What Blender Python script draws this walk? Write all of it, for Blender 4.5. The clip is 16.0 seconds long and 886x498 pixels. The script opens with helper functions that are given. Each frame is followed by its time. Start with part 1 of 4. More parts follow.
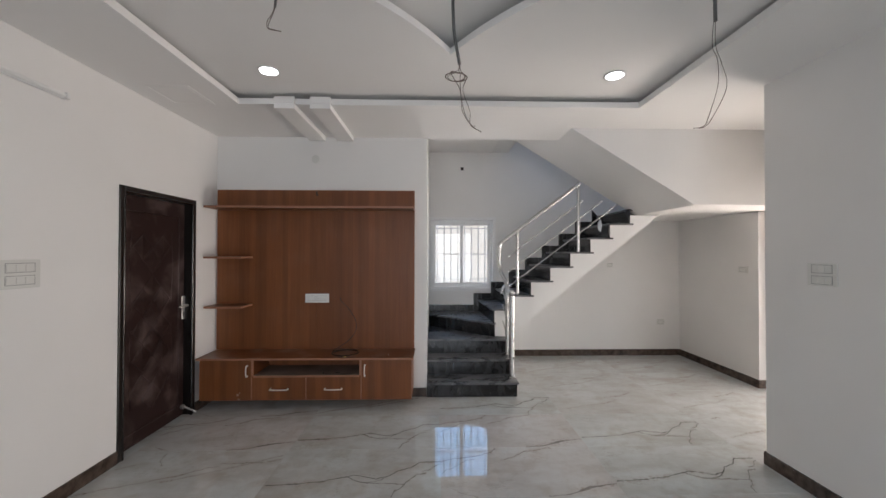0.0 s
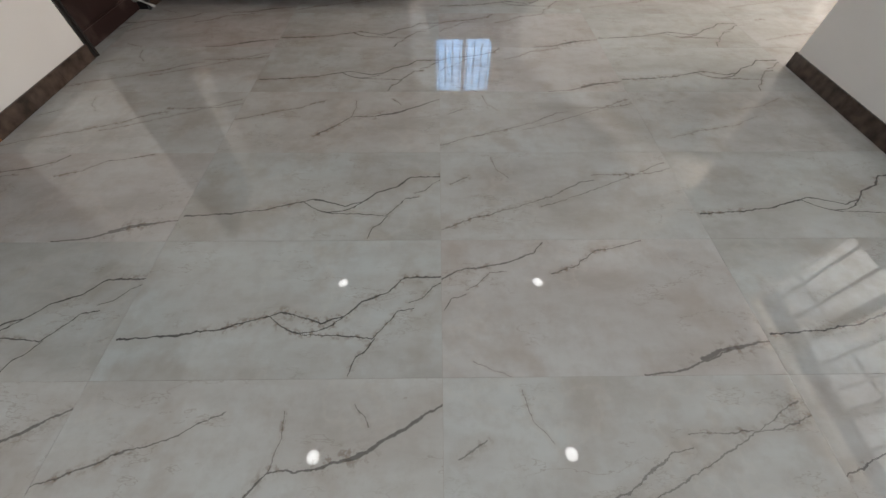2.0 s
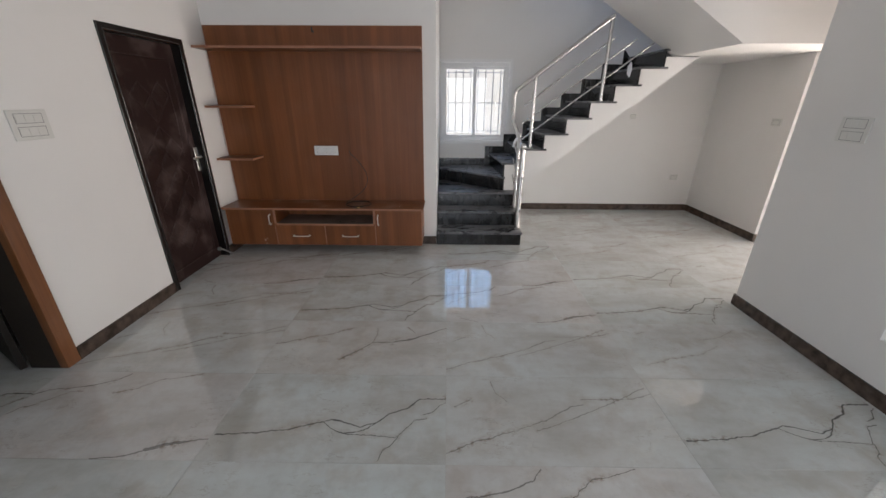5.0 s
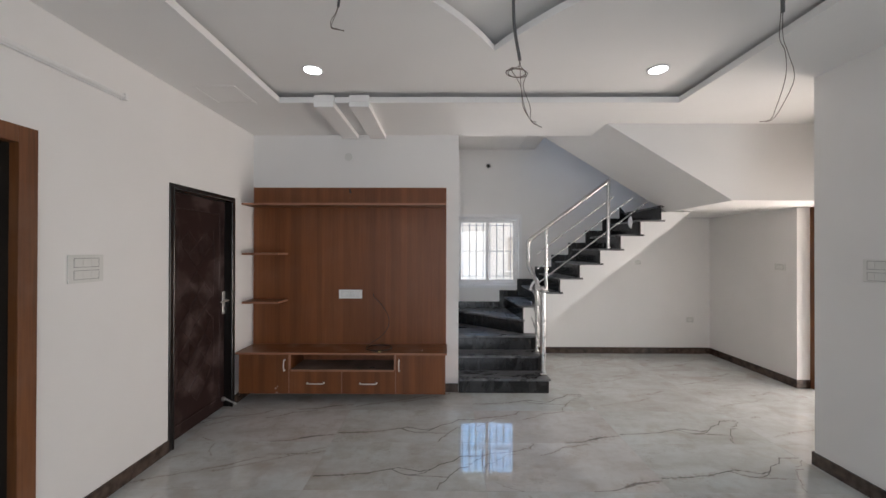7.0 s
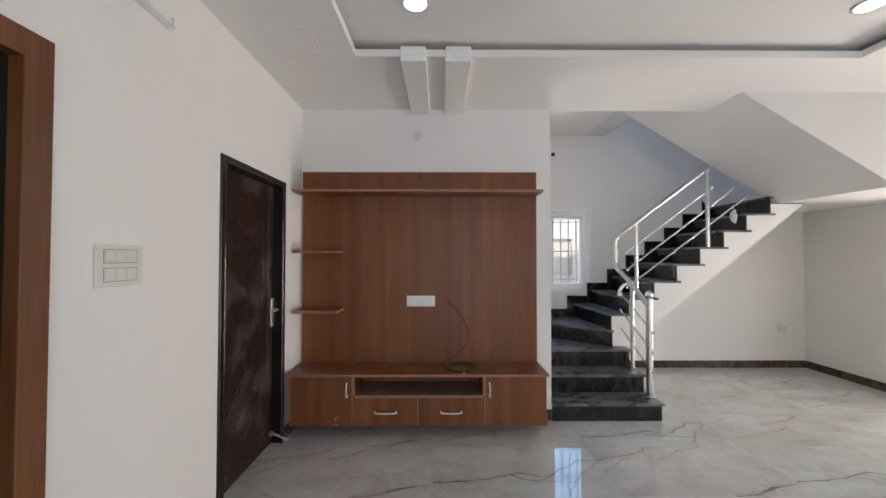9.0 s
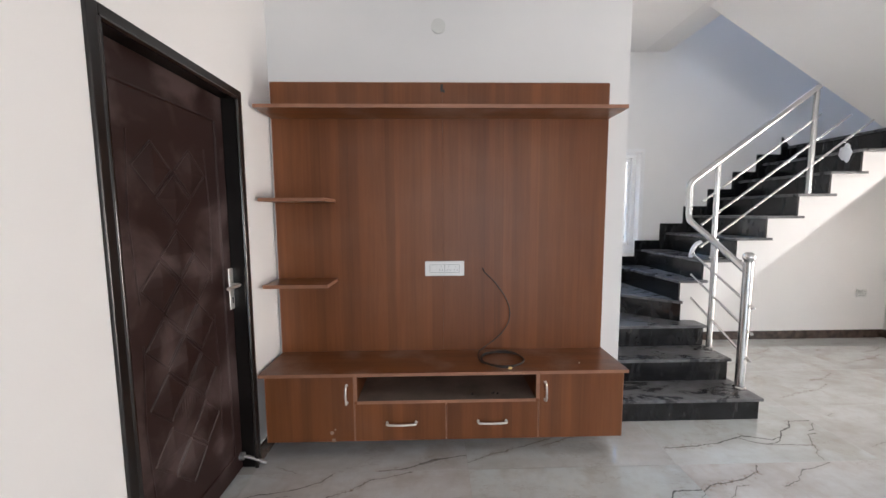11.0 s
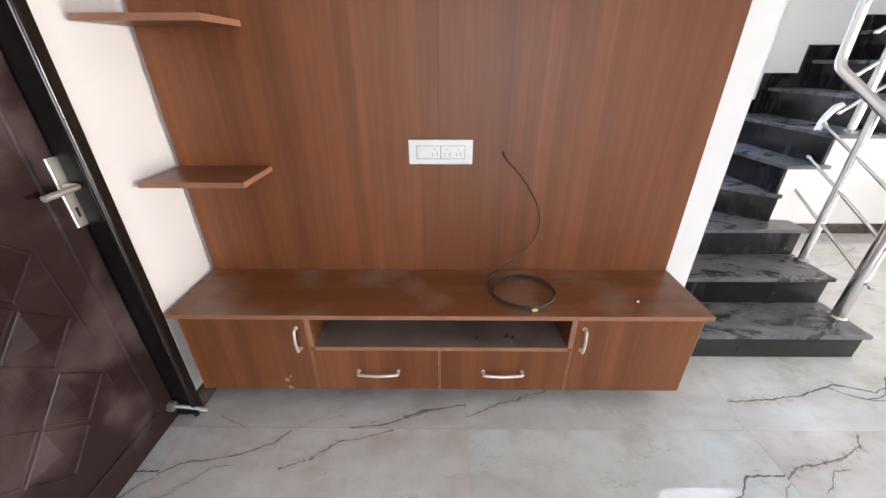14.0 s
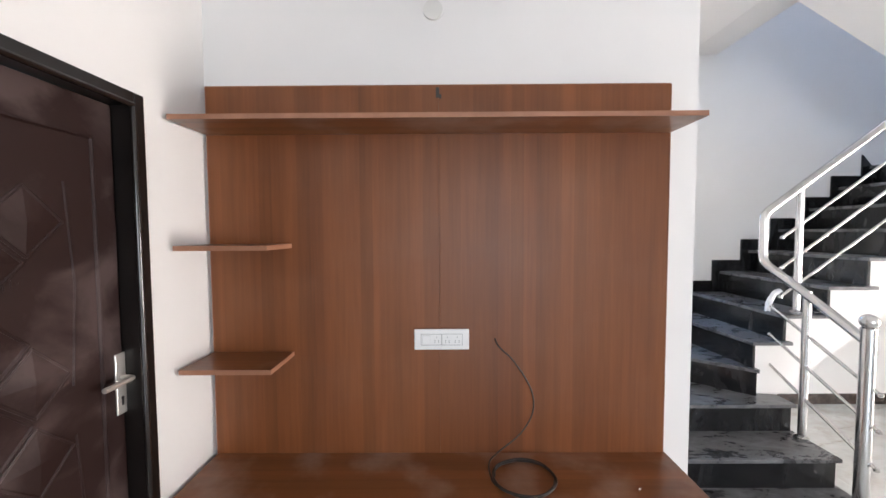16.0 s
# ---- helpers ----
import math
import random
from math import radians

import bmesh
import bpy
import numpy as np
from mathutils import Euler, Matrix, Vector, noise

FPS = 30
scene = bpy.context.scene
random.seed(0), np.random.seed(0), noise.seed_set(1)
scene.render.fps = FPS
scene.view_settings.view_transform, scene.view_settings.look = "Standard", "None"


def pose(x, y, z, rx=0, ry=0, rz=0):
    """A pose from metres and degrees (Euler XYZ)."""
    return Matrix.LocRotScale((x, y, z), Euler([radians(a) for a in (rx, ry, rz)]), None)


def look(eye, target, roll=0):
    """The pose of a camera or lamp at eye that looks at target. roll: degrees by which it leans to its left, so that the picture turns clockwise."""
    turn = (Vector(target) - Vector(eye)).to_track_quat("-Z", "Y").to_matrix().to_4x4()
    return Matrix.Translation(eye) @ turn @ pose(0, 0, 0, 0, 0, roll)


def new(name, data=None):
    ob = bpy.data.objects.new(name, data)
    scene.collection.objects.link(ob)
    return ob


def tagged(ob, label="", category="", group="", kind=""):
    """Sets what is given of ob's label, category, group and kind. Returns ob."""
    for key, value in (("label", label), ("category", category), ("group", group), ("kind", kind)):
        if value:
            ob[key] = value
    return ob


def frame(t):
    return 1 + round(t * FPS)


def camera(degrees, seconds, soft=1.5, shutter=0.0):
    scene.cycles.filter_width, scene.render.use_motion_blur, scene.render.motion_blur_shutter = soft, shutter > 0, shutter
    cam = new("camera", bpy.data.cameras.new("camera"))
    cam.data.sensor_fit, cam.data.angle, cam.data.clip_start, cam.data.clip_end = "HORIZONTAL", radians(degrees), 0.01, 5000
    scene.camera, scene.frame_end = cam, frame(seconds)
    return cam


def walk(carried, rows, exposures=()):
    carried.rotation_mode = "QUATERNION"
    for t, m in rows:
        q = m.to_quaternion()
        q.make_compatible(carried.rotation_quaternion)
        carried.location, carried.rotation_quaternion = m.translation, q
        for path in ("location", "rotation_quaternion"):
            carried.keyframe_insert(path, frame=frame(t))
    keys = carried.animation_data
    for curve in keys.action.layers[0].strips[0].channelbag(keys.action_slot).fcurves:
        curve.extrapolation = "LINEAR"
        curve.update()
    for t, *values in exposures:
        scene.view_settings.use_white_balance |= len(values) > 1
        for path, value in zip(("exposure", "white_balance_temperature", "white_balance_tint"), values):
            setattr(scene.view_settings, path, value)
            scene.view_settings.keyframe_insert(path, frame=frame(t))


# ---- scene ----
cam = camera(100.9, 16.0)
PATH = [
    (0, (-0.048, 0.265, 1.586), (-0.001, 2.264, 1.607), 0.1),
    (0.5, (-0.048, 0.326, 1.49), (-0.015, 2.24, 0.912), 0.3),
    (1, (-0.032, 0.382, 1.396), (-0.005, 2.07, 0.323), 0.3),
    (1.5, (-0.016, 0.413, 1.317), (0.006, 1.832, -0.092), 0.4),
    (2, (-0.011, 0.435, 1.28), (0.013, 1.63, -0.324), 0.6),
    (2.5, (-0.003, 0.432, 1.282), (0.018, 1.554, -0.374), 0.5),
    (3, (-0.002, 0.428, 1.306), (0.019, 1.541, -0.356), 0.5),
    (3.5, (0.003, 0.407, 1.371), (0.022, 1.523, -0.289), 0.5),
    (4, (0.004, 0.377, 1.444), (0.024, 1.647, -0.1), 0.3),
    (4.5, (0.002, 0.304, 1.541), (0.007, 1.898, 0.333), 0.4),
    (5, (-0.005, 0.214, 1.605), (-0.025, 2.066, 0.851), 0.3),
    (7.5, (-0.443, 0.279, 1.549), (-0.457, 2.279, 1.583), 0.1),
    (8, (-0.669, 0.474, 1.521), (-0.687, 2.473, 1.568), 0.1),
    (8.5, (-0.935, 0.713, 1.507), (-0.942, 2.713, 1.551), 0.1),
    (11, (-1.397, 1.913, 1.448), (-1.347, 3.903, 1.256), -0.3),
    (11.5, (-1.363, 2.135, 1.424), (-1.318, 4.093, 1.026), -0.2),
    (12, (-1.356, 2.394, 1.38), (-1.313, 4.306, 0.798), -0.2),
    (12.5, (-1.338, 2.643, 1.354), (-1.323, 4.487, 0.579), -0.2),
    (13, (-1.322, 2.817, 1.329), (-1.331, 4.605, 0.434), -0.1),
    (13.5, (-1.308, 2.847, 1.331), (-1.318, 4.622, 0.409), -0.1),
    (14, (-1.304, 2.806, 1.419), (-1.321, 4.582, 0.502), -0.1),
    (14.5, (-1.315, 2.761, 1.488), (-1.33, 4.614, 0.738), -0.2),
    (15, (-1.317, 2.715, 1.551), (-1.329, 4.641, 1.015), -0.2),
    (15.5, (-1.311, 2.649, 1.584), (-1.324, 4.629, 1.295), -0.2),
    (16, (-1.31, 2.592, 1.597), (-1.32, 4.59, 1.502), -0.3),
]
EXPO = [(0,-0.66,6100,10),(0.5,-0.56,6120,10),(1.5,-0.38,6300,9),(2.5,-0.58,6400,9),(4,-0.64,6300,9),(5,-0.6,6090,10),(7.5,-0.62,6070,10),(8.5,-0.46,6070,10),(11,0.14,5990,10),(12,0.76,5940,10),(14.5,0.82,5950,10),(15.5,0.68,5930,10),(16,0.56,5930,10)]
walk(cam, [(t, look(eye, target, roll)) for t, eye, target, roll in PATH], exposures=EXPO)

# ---- world, sun, large lights ----
world = bpy.data.worlds.new("world")
scene.world = world
world.use_nodes = True
_sky = world.node_tree.nodes.new("ShaderNodeTexSky")
_sky.sky_type, _sky.sun_disc = "NISHITA", False
_sky.sun_elevation, _sky.sun_rotation = radians(35), radians(203)
_bg = world.node_tree.nodes["Background"]
world.node_tree.links.new(_sky.outputs[0], _bg.inputs[0])
_bg.inputs[1].default_value = 0.15

sun = new("sun", bpy.data.lights.new("sun", "SUN"))
sun.data.energy, sun.data.angle, sun.data.color = 4.8, radians(0.5), (1.0, 0.95, 0.88)
sun.matrix_world = look((-2.5, -6, 4.5), (0, 0, 0))


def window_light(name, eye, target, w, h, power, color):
    """An area lamp at an opening, for the daylight that comes in through it."""
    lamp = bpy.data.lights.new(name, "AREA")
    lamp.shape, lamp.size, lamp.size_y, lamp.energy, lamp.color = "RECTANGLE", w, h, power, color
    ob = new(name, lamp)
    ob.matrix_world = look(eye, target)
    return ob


window_light("sky_light_back_window", (0.4, 9.0, 4.4), (0.4, 5.9, 1.6), 6.4, 3.8, 470, (0.36, 0.63, 1.0))
# added fill below the sill: ground bounce aimed up to brighten the stair ceiling
window_light("bounce_fill_back_window", (0.4, 8.0, 0.2), (0.4, 5.9, 2.3), 4.0, 1.6, 170, (1.0, 0.93, 0.86))
# low lamp added for sunlit ground outside, thrown up at soffit and ceiling
window_light("bounce_light_entrance", (5.9, 4.0, 0.75), (2.3, 4.2, 2.1), 2.4, 1.7, 420, (1.0, 0.85, 0.73))
window_light("sky_light_side_window", (7.4, 1.0, 2.6), (2.5, 1.2, 1.2), 7.0, 5.2, 240, (1.0, 0.96, 0.90))
# fill lamp at an assumed, unseen opening behind the camera, added to brighten the hall
window_light("fill_light_unseen_rear", (0.0, -4.7, 1.6), (-0.2, 2.0, 1.3), 3.6, 2.6, 175, (0.95, 0.97, 1.0))
window_light("sky_light_stairwell", (2.4, 6.0, 4.5), (2.2, 4.0, 2.6), 1.2, 1.0, 11, (0.96, 0.90, 0.98))

# ---- materials ----


def mat(name, color, rough=0.5, metal=0.0, vary=0.08, scale=6.0, bump=0.0, bump_scale=60.0, coat=0.0, spec=0.5, rvary=0.1):
    m = bpy.data.materials.new(name)
    m.use_nodes = True
    t = m.node_tree
    n, l = t.nodes, t.links
    b = n["Principled BSDF"]
    b.inputs["Metallic"].default_value = metal
    b.inputs["Coat Weight"].default_value = coat
    b.inputs["Specular IOR Level"].default_value = spec
    co = n.new("ShaderNodeTexCoord")
    big = n.new("ShaderNodeTexNoise")
    big.inputs["Scale"].default_value, big.inputs["Detail"].default_value = scale, 6
    l.new(co.outputs["Object"], big.inputs["Vector"])
    ramp = n.new("ShaderNodeMixRGB")
    ramp.inputs[1].default_value = (*[c * (1 - vary) for c in color], 1)
    ramp.inputs[2].default_value = (*[min(1, c * (1 + vary)) for c in color], 1)
    spread = n.new("ShaderNodeMapRange")
    spread.inputs[1].default_value, spread.inputs[2].default_value = 0.32, 0.68
    l.new(big.outputs[0], spread.inputs[0])
    l.new(spread.outputs[0], ramp.inputs[0])
    l.new(ramp.outputs[0], b.inputs["Base Color"])
    r = n.new("ShaderNodeMapRange")
    r.inputs[3].default_value, r.inputs[4].default_value = max(0.02, rough * (1 - rvary)), min(1, rough * (1 + rvary))
    fine = n.new("ShaderNodeTexNoise")
    fine.inputs["Scale"].default_value, fine.inputs["Detail"].default_value = bump_scale, 4
    l.new(co.outputs["Object"], fine.inputs["Vector"])
    l.new(fine.outputs[0], r.inputs[0])
    l.new(r.outputs[0], b.inputs["Roughness"])
    if bump:
        bp = n.new("ShaderNodeBump")
        bp.inputs["Strength"].default_value, bp.inputs["Distance"].default_value = bump, 0.002
        l.new(fine.outputs[0], bp.inputs["Height"])
        l.new(bp.outputs[0], b.inputs["Normal"])
    return m


def wood_mat(name, dark, light, rough=0.35, axis="Z", dust=0.1, spec=0.5):
    """Laminate with long grain along one axis."""
    m = mat(name, light, rough, spec=spec)
    t = m.node_tree
    n, l = t.nodes, t.links
    b = n["Principled BSDF"]
    co = n.new("ShaderNodeTexCoord")
    mp = n.new("ShaderNodeMapping")
    mp.inputs["Scale"].default_value = (1, 1, 0.04) if axis == "Z" else (0.04, 1, 1)
    l.new(co.outputs["Object"], mp.inputs[0])
    g1, g2 = n.new("ShaderNodeTexNoise"), n.new("ShaderNodeTexNoise")
    g1.inputs["Scale"].default_value, g1.inputs["Detail"].default_value = 11, 5
    g2.inputs["Scale"].default_value, g2.inputs["Detail"].default_value = 90, 3
    l.new(mp.outputs[0], g1.inputs[0]), l.new(mp.outputs[0], g2.inputs[0])
    mix = n.new("ShaderNodeMath")
    mix.operation = "MULTIPLY_ADD"
    mix.inputs[1].default_value = 0.42
    l.new(g2.outputs[0], mix.inputs[0]), l.new(g1.outputs[0], mix.inputs[2])
    rp = n.new("ShaderNodeValToRGB")
    rp.color_ramp.elements[0].position, rp.color_ramp.elements[0].color = 0.46, (*dark, 1)
    rp.color_ramp.elements[1].position, rp.color_ramp.elements[1].color = 0.9, (*light, 1)
    l.new(mix.outputs[0], rp.inputs[0])
    # narrow strips of slightly different tone
    sep = n.new("ShaderNodeSeparateXYZ")
    l.new(co.outputs["Object"], sep.inputs[0])
    along = n.new("ShaderNodeMath")
    along.operation, along.inputs[1].default_value = "MULTIPLY", 17.0
    l.new(sep.outputs[0 if axis == "Z" else 1], along.inputs[0])
    cell = n.new("ShaderNodeMath")
    cell.operation = "FLOOR"
    l.new(along.outputs[0], cell.inputs[0])
    wn = n.new("ShaderNodeTexWhiteNoise")
    wn.noise_dimensions = "1D"
    l.new(cell.outputs[0], wn.inputs["W"])
    sr = n.new("ShaderNodeMapRange")
    sr.inputs[3].default_value, sr.inputs[4].default_value = 0.89, 1.12
    l.new(wn.outputs["Value"], sr.inputs[0])
    tone = n.new("ShaderNodeVectorMath")
    tone.operation = "SCALE"
    l.new(rp.outputs[0], tone.inputs[0]), l.new(sr.outputs[0], tone.inputs["Scale"])
    # dust lying on it in patches
    d = n.new("ShaderNodeTexNoise")
    d.inputs["Scale"].default_value, d.inputs["Detail"].default_value = 3.5, 8
    l.new(co.outputs["Object"], d.inputs[0])
    dr = n.new("ShaderNodeMapRange")
    dr.inputs[1].default_value, dr.inputs[2].default_value, dr.inputs[4].default_value = 0.48, 0.78, dust
    l.new(d.outputs[0], dr.inputs[0])
    dm = n.new("ShaderNodeMixRGB")
    dm.inputs[2].default_value = (0.42, 0.33, 0.27, 1)
    l.new(dr.outputs[0], dm.inputs[0]), l.new(tone.outputs[0], dm.inputs[1])
    l.new(dm.outputs[0], b.inputs["Base Color"])
    return m


def marble_mat(name, veins, width=0.0024, tone=(1.0, 1.0, 1.0), depth=0.62):
    """Polished vitrified tile: cloudy grey beige with drawn veins (in the tile's own metres)."""
    m = bpy.data.materials.new(name)
    m.use_nodes = True
    t = m.node_tree
    n, l = t.nodes, t.links
    b = n["Principled BSDF"]
    co, info = n.new("ShaderNodeTexCoord"), n.new("ShaderNodeObjectInfo")

    def noise_at(scale, detail, vec, rough=0.5):
        k = n.new("ShaderNodeTexNoise")
        k.inputs["Scale"].default_value, k.inputs["Detail"].default_value = scale, detail
        k.inputs["Roughness"].default_value = rough
        l.new(vec, k.inputs["Vector"])
        return k

    def vmath(op, a, c=None):
        k = n.new("ShaderNodeVectorMath")
        k.operation = op
        for i, v in enumerate((a, c)):
            if v is None:
                continue
            if isinstance(v, tuple):
                k.inputs[i].default_value = v
            else:
                l.new(v, k.inputs[i])
        return k

    def maths(op, a, c=None, d=None):
        k = n.new("ShaderNodeMath")
        k.operation = op
        for i, v in enumerate((a, c, d)):
            if v is None:
                continue
            if isinstance(v, (int, float)):
                k.inputs[i].default_value = v
            else:
                l.new(v, k.inputs[i])
        return k

    def span(a, lo, hi, to0, to1):
        k = n.new("ShaderNodeMapRange")
        for i, v in enumerate((lo, hi, to0, to1)):
            k.inputs[i + 1].default_value = v
        l.new(a, k.inputs[0])
        return k

    def blend(f, a, c):
        k = n.new("ShaderNodeMixRGB")
        for i, v in enumerate((f, a, c)):
            if isinstance(v, tuple):
                k.inputs[i].default_value = v
            else:
                l.new(v, k.inputs[i])
        return k.outputs[0]

    # tile's own place plus a random shift for clouds and small veins
    shift = vmath("SCALE", (37.0, 19.0, 11.0))
    l.new(info.outputs["Random"], shift.inputs["Scale"])
    free = vmath("ADD", co.outputs["Object"], shift.outputs[0]).outputs[0]
    # drawn veins, wandering
    wob = noise_at(8.0, 5, co.outputs["Object"], 0.62)
    w1 = vmath("SUBTRACT", wob.outputs["Color"], (0.5, 0.5, 0.5))
    w2 = vmath("MULTIPLY", w1.outputs[0], (0.02, 0.032, 0.0))
    flat = vmath("MULTIPLY", co.outputs["Object"], (1.0, 1.0, 0.0))
    jag = noise_at(34.0, 3, co.outputs["Object"], 0.6)
    j1 = vmath("SUBTRACT", jag.outputs["Color"], (0.5, 0.5, 0.5))
    j2 = vmath("MULTIPLY", j1.outputs[0], (0.012, 0.02, 0.0))
    pl = vmath("ADD", vmath("ADD", flat.outputs[0], w2.outputs[0]).outputs[0], j2.outputs[0]).outputs[0]
    far = None
    for line, fat in veins:
        for (ax, ay), (bx, by) in zip(line, line[1:]):
            rel = vmath("SUBTRACT", pl, (ax, ay, 0.0)).outputs[0]
            ux, uy = bx - ax, by - ay
            s2 = ux * ux + uy * uy
            f = vmath("DOT_PRODUCT", rel, (ux / s2, uy / s2, 0.0))
            cl = maths("MINIMUM", maths("MAXIMUM", f.outputs["Value"], 0.0).outputs[0], 1.0)
            on = vmath("SCALE", (ux, uy, 0.0))
            l.new(cl.outputs[0], on.inputs["Scale"])
            ln = vmath("LENGTH", vmath("SUBTRACT", rel, on.outputs[0]).outputs[0])
            dd = maths("DIVIDE", ln.outputs["Value"], fat).outputs[0]
            far = dd if far is None else maths("MINIMUM", far, dd).outputs[0]
    thick = span(noise_at(9.0, 3, free).outputs[0], 0.35, 0.68, 0.75, 1.7)
    lim = maths("MULTIPLY", thick.outputs[0], width)
    ratio = maths("DIVIDE", far, lim.outputs[0])
    mask = span(ratio.outputs[0], 0.75, 1.35, 1.0, 0.0).outputs[0]
    halo = span(far, 0.003, 0.045, 0.22, 0.0).outputs[0]
    # clouds
    st = n.new("ShaderNodeMapping")
    st.inputs["Rotation"].default_value, st.inputs["Scale"].default_value = (0, 0, radians(-22)), (0.6, 1.7, 1.0)
    l.new(free, st.inputs[0])
    cloud = noise_at(2.3, 7, st.outputs[0], 0.6)
    rp = n.new("ShaderNodeValToRGB")
    e = rp.color_ramp.elements
    e[0].position, e[0].color = 0.3, (0.415, 0.408, 0.392, 1)
    e[1].position, e[1].color = 0.62, (0.545, 0.575, 0.58, 1)
    k = e.new(0.47)
    k.color = (0.492, 0.505, 0.503, 1)
    l.new(cloud.outputs[0], rp.inputs[0])
    col = blend(halo, rp.outputs[0], (0.39, 0.34, 0.29, 1))
    mot = noise_at(13.0, 8, free, 0.68)
    col = blend(span(mot.outputs[0], 0.46, 0.66, 0.0, 0.3).outputs[0], col, (0.37, 0.355, 0.335, 1))
    # brown rubble beside the veins
    rub = span(noise_at(38.0, 5, free, 0.65).outputs[0], 0.5, 0.6, 0.0, 1.0).outputs[0]
    beside = span(far, 0.002, 0.03, 0.75, 0.0).outputs[0]
    open_to = span(noise_at(3.4, 2, free).outputs[0], 0.46, 0.58, 0.0, 1.0).outputs[0]
    col = blend(maths("MULTIPLY", maths("MULTIPLY", rub, beside).outputs[0], open_to).outputs[0], col, (0.20, 0.145, 0.105, 1))
    spot = noise_at(4.2, 4, free, 0.55)
    col = blend(span(spot.outputs[0], 0.53, 0.68, 0.0, 0.5).outputs[0], col, (0.38, 0.34, 0.30, 1))
    # hairline veins, broken
    hv = noise_at(2.2, 6, st.outputs[0], 0.66)
    hr = maths("ABSOLUTE", maths("SUBTRACT", hv.outputs[0], 0.5).outputs[0])
    hm = span(hr.outputs[0], 0.001, 0.006, 1.0, 0.0).outputs[0]
    gate = span(noise_at(3.0, 2, free).outputs[0], 0.46, 0.6, 0.0, 0.4).outputs[0]
    col = blend(maths("MULTIPLY", hm, gate).outputs[0], col, (0.26, 0.225, 0.19, 1))
    # pale streaks
    ps = noise_at(1.6, 5, free, 0.6)
    pr = maths("ABSOLUTE", maths("SUBTRACT", ps.outputs[0], 0.56).outputs[0])
    pm = span(pr.outputs[0], 0.0, 0.02, 0.12, 0.0).outputs[0]
    col = blend(pm, col, (0.68, 0.66, 0.61, 1))
    dark = blend(noise_at(14.0, 3, free).outputs[0], (0.03, 0.029, 0.03, 1), (0.095, 0.088, 0.082, 1))
    strength = maths("MULTIPLY", mask, depth)
    col = blend(strength.outputs[0], col, dark)
    tint = vmath("MULTIPLY", col, tone)
    l.new(tint.outputs[0], b.inputs["Base Color"])
    smear = noise_at(1.3, 6, free)
    l.new(span(smear.outputs[0], 0.3, 0.75, 0.006, 0.028).outputs[0], b.inputs["Roughness"])
    b.inputs["Specular IOR Level"].default_value = 0.75
    return m


def granite_mat(name, base, dust, stretch, lo, hi, spec=0.5, rough=0.2):
    """Black granite with smeared dust on it."""
    m = mat(name, (0.02, 0.022, 0.025), rough, vary=0.3, scale=30, spec=spec)
    t = m.node_tree
    n, l = t.nodes, t.links
    b = n["Principled BSDF"]
    co, info = n.new("ShaderNodeTexCoord"), n.new("ShaderNodeObjectInfo")
    sh = n.new("ShaderNodeVectorMath")
    sh.operation = "SCALE"
    sh.inputs[0].default_value = (13.0, 29.0, 7.0)
    l.new(info.outputs["Random"], sh.inputs["Scale"])
    ad = n.new("ShaderNodeVectorMath")
    l.new(co.outputs["Object"], ad.inputs[0]), l.new(sh.outputs[0], ad.inputs[1])
    mp = n.new("ShaderNodeMapping")
    mp.inputs["Scale"].default_value = stretch
    l.new(ad.outputs[0], mp.inputs[0])
    cover = []
    for scale, detail, twist in ((4.0, 9, 1.2), (22.0, 5, 0.4)):
        d = n.new("ShaderNodeTexNoise")
        d.inputs["Scale"].default_value, d.inputs["Detail"].default_value, d.inputs["Distortion"].default_value = scale, detail, twist
        d.inputs["Roughness"].default_value = 0.62
        l.new(mp.outputs[0], d.inputs["Vector"])
        cover.append(d)
    both = n.new("ShaderNodeMath")
    both.operation, both.inputs[1].default_value = "MULTIPLY_ADD", 0.35
    l.new(cover[1].outputs[0], both.inputs[0]), l.new(cover[0].outputs[0], both.inputs[2])
    dr = n.new("ShaderNodeMapRange")
    dr.inputs[1].default_value, dr.inputs[2].default_value = lo, hi
    l.new(both.outputs[0], dr.inputs[0])
    mx = n.new("ShaderNodeMixRGB")
    mx.inputs[1].default_value, mx.inputs[2].default_value = (base, base, base * 1.08, 1), (dust, dust, dust * 1.05, 1)
    l.new(dr.outputs[0], mx.inputs[0])
    l.new(mx.outputs[0], b.inputs["Base Color"])
    rr = n.new("ShaderNodeMapRange")
    rr.inputs[3].default_value, rr.inputs[4].default_value = rough, rough + 0.16
    l.new(dr.outputs[0], rr.inputs[0])
    l.new(rr.outputs[0], b.inputs["Roughness"])
    return m


WALL = mat("wall_paint", (0.80, 0.79, 0.775), 0.6, vary=0.02, scale=1.5, bump=0.06, bump_scale=120, spec=0.3)
CEIL = mat("ceiling_paint", (0.85, 0.84, 0.825), 0.7, vary=0.02, scale=1.2, bump=0.04, bump_scale=90, spec=0.25)
FRAMEWHITE = mat("white_upvc", (0.82, 0.82, 0.82), 0.3, vary=0.02)
TVWOOD = wood_mat("tv_laminate", (0.142, 0.046, 0.0145), (0.212, 0.073, 0.0225), 0.42, dust=0.04, spec=0.36)
TVWOOD_X = wood_mat("tv_laminate_long", (0.126, 0.043, 0.015), (0.196, 0.071, 0.024), 0.34, "X", 0.65)
EDGE = mat("laminate_edge_band", (0.33, 0.155, 0.09), 0.4, vary=0.1, scale=20)
DAB = mat("dry_plaster_dab", (0.36, 0.25, 0.19), 0.8, vary=0.15, scale=60)
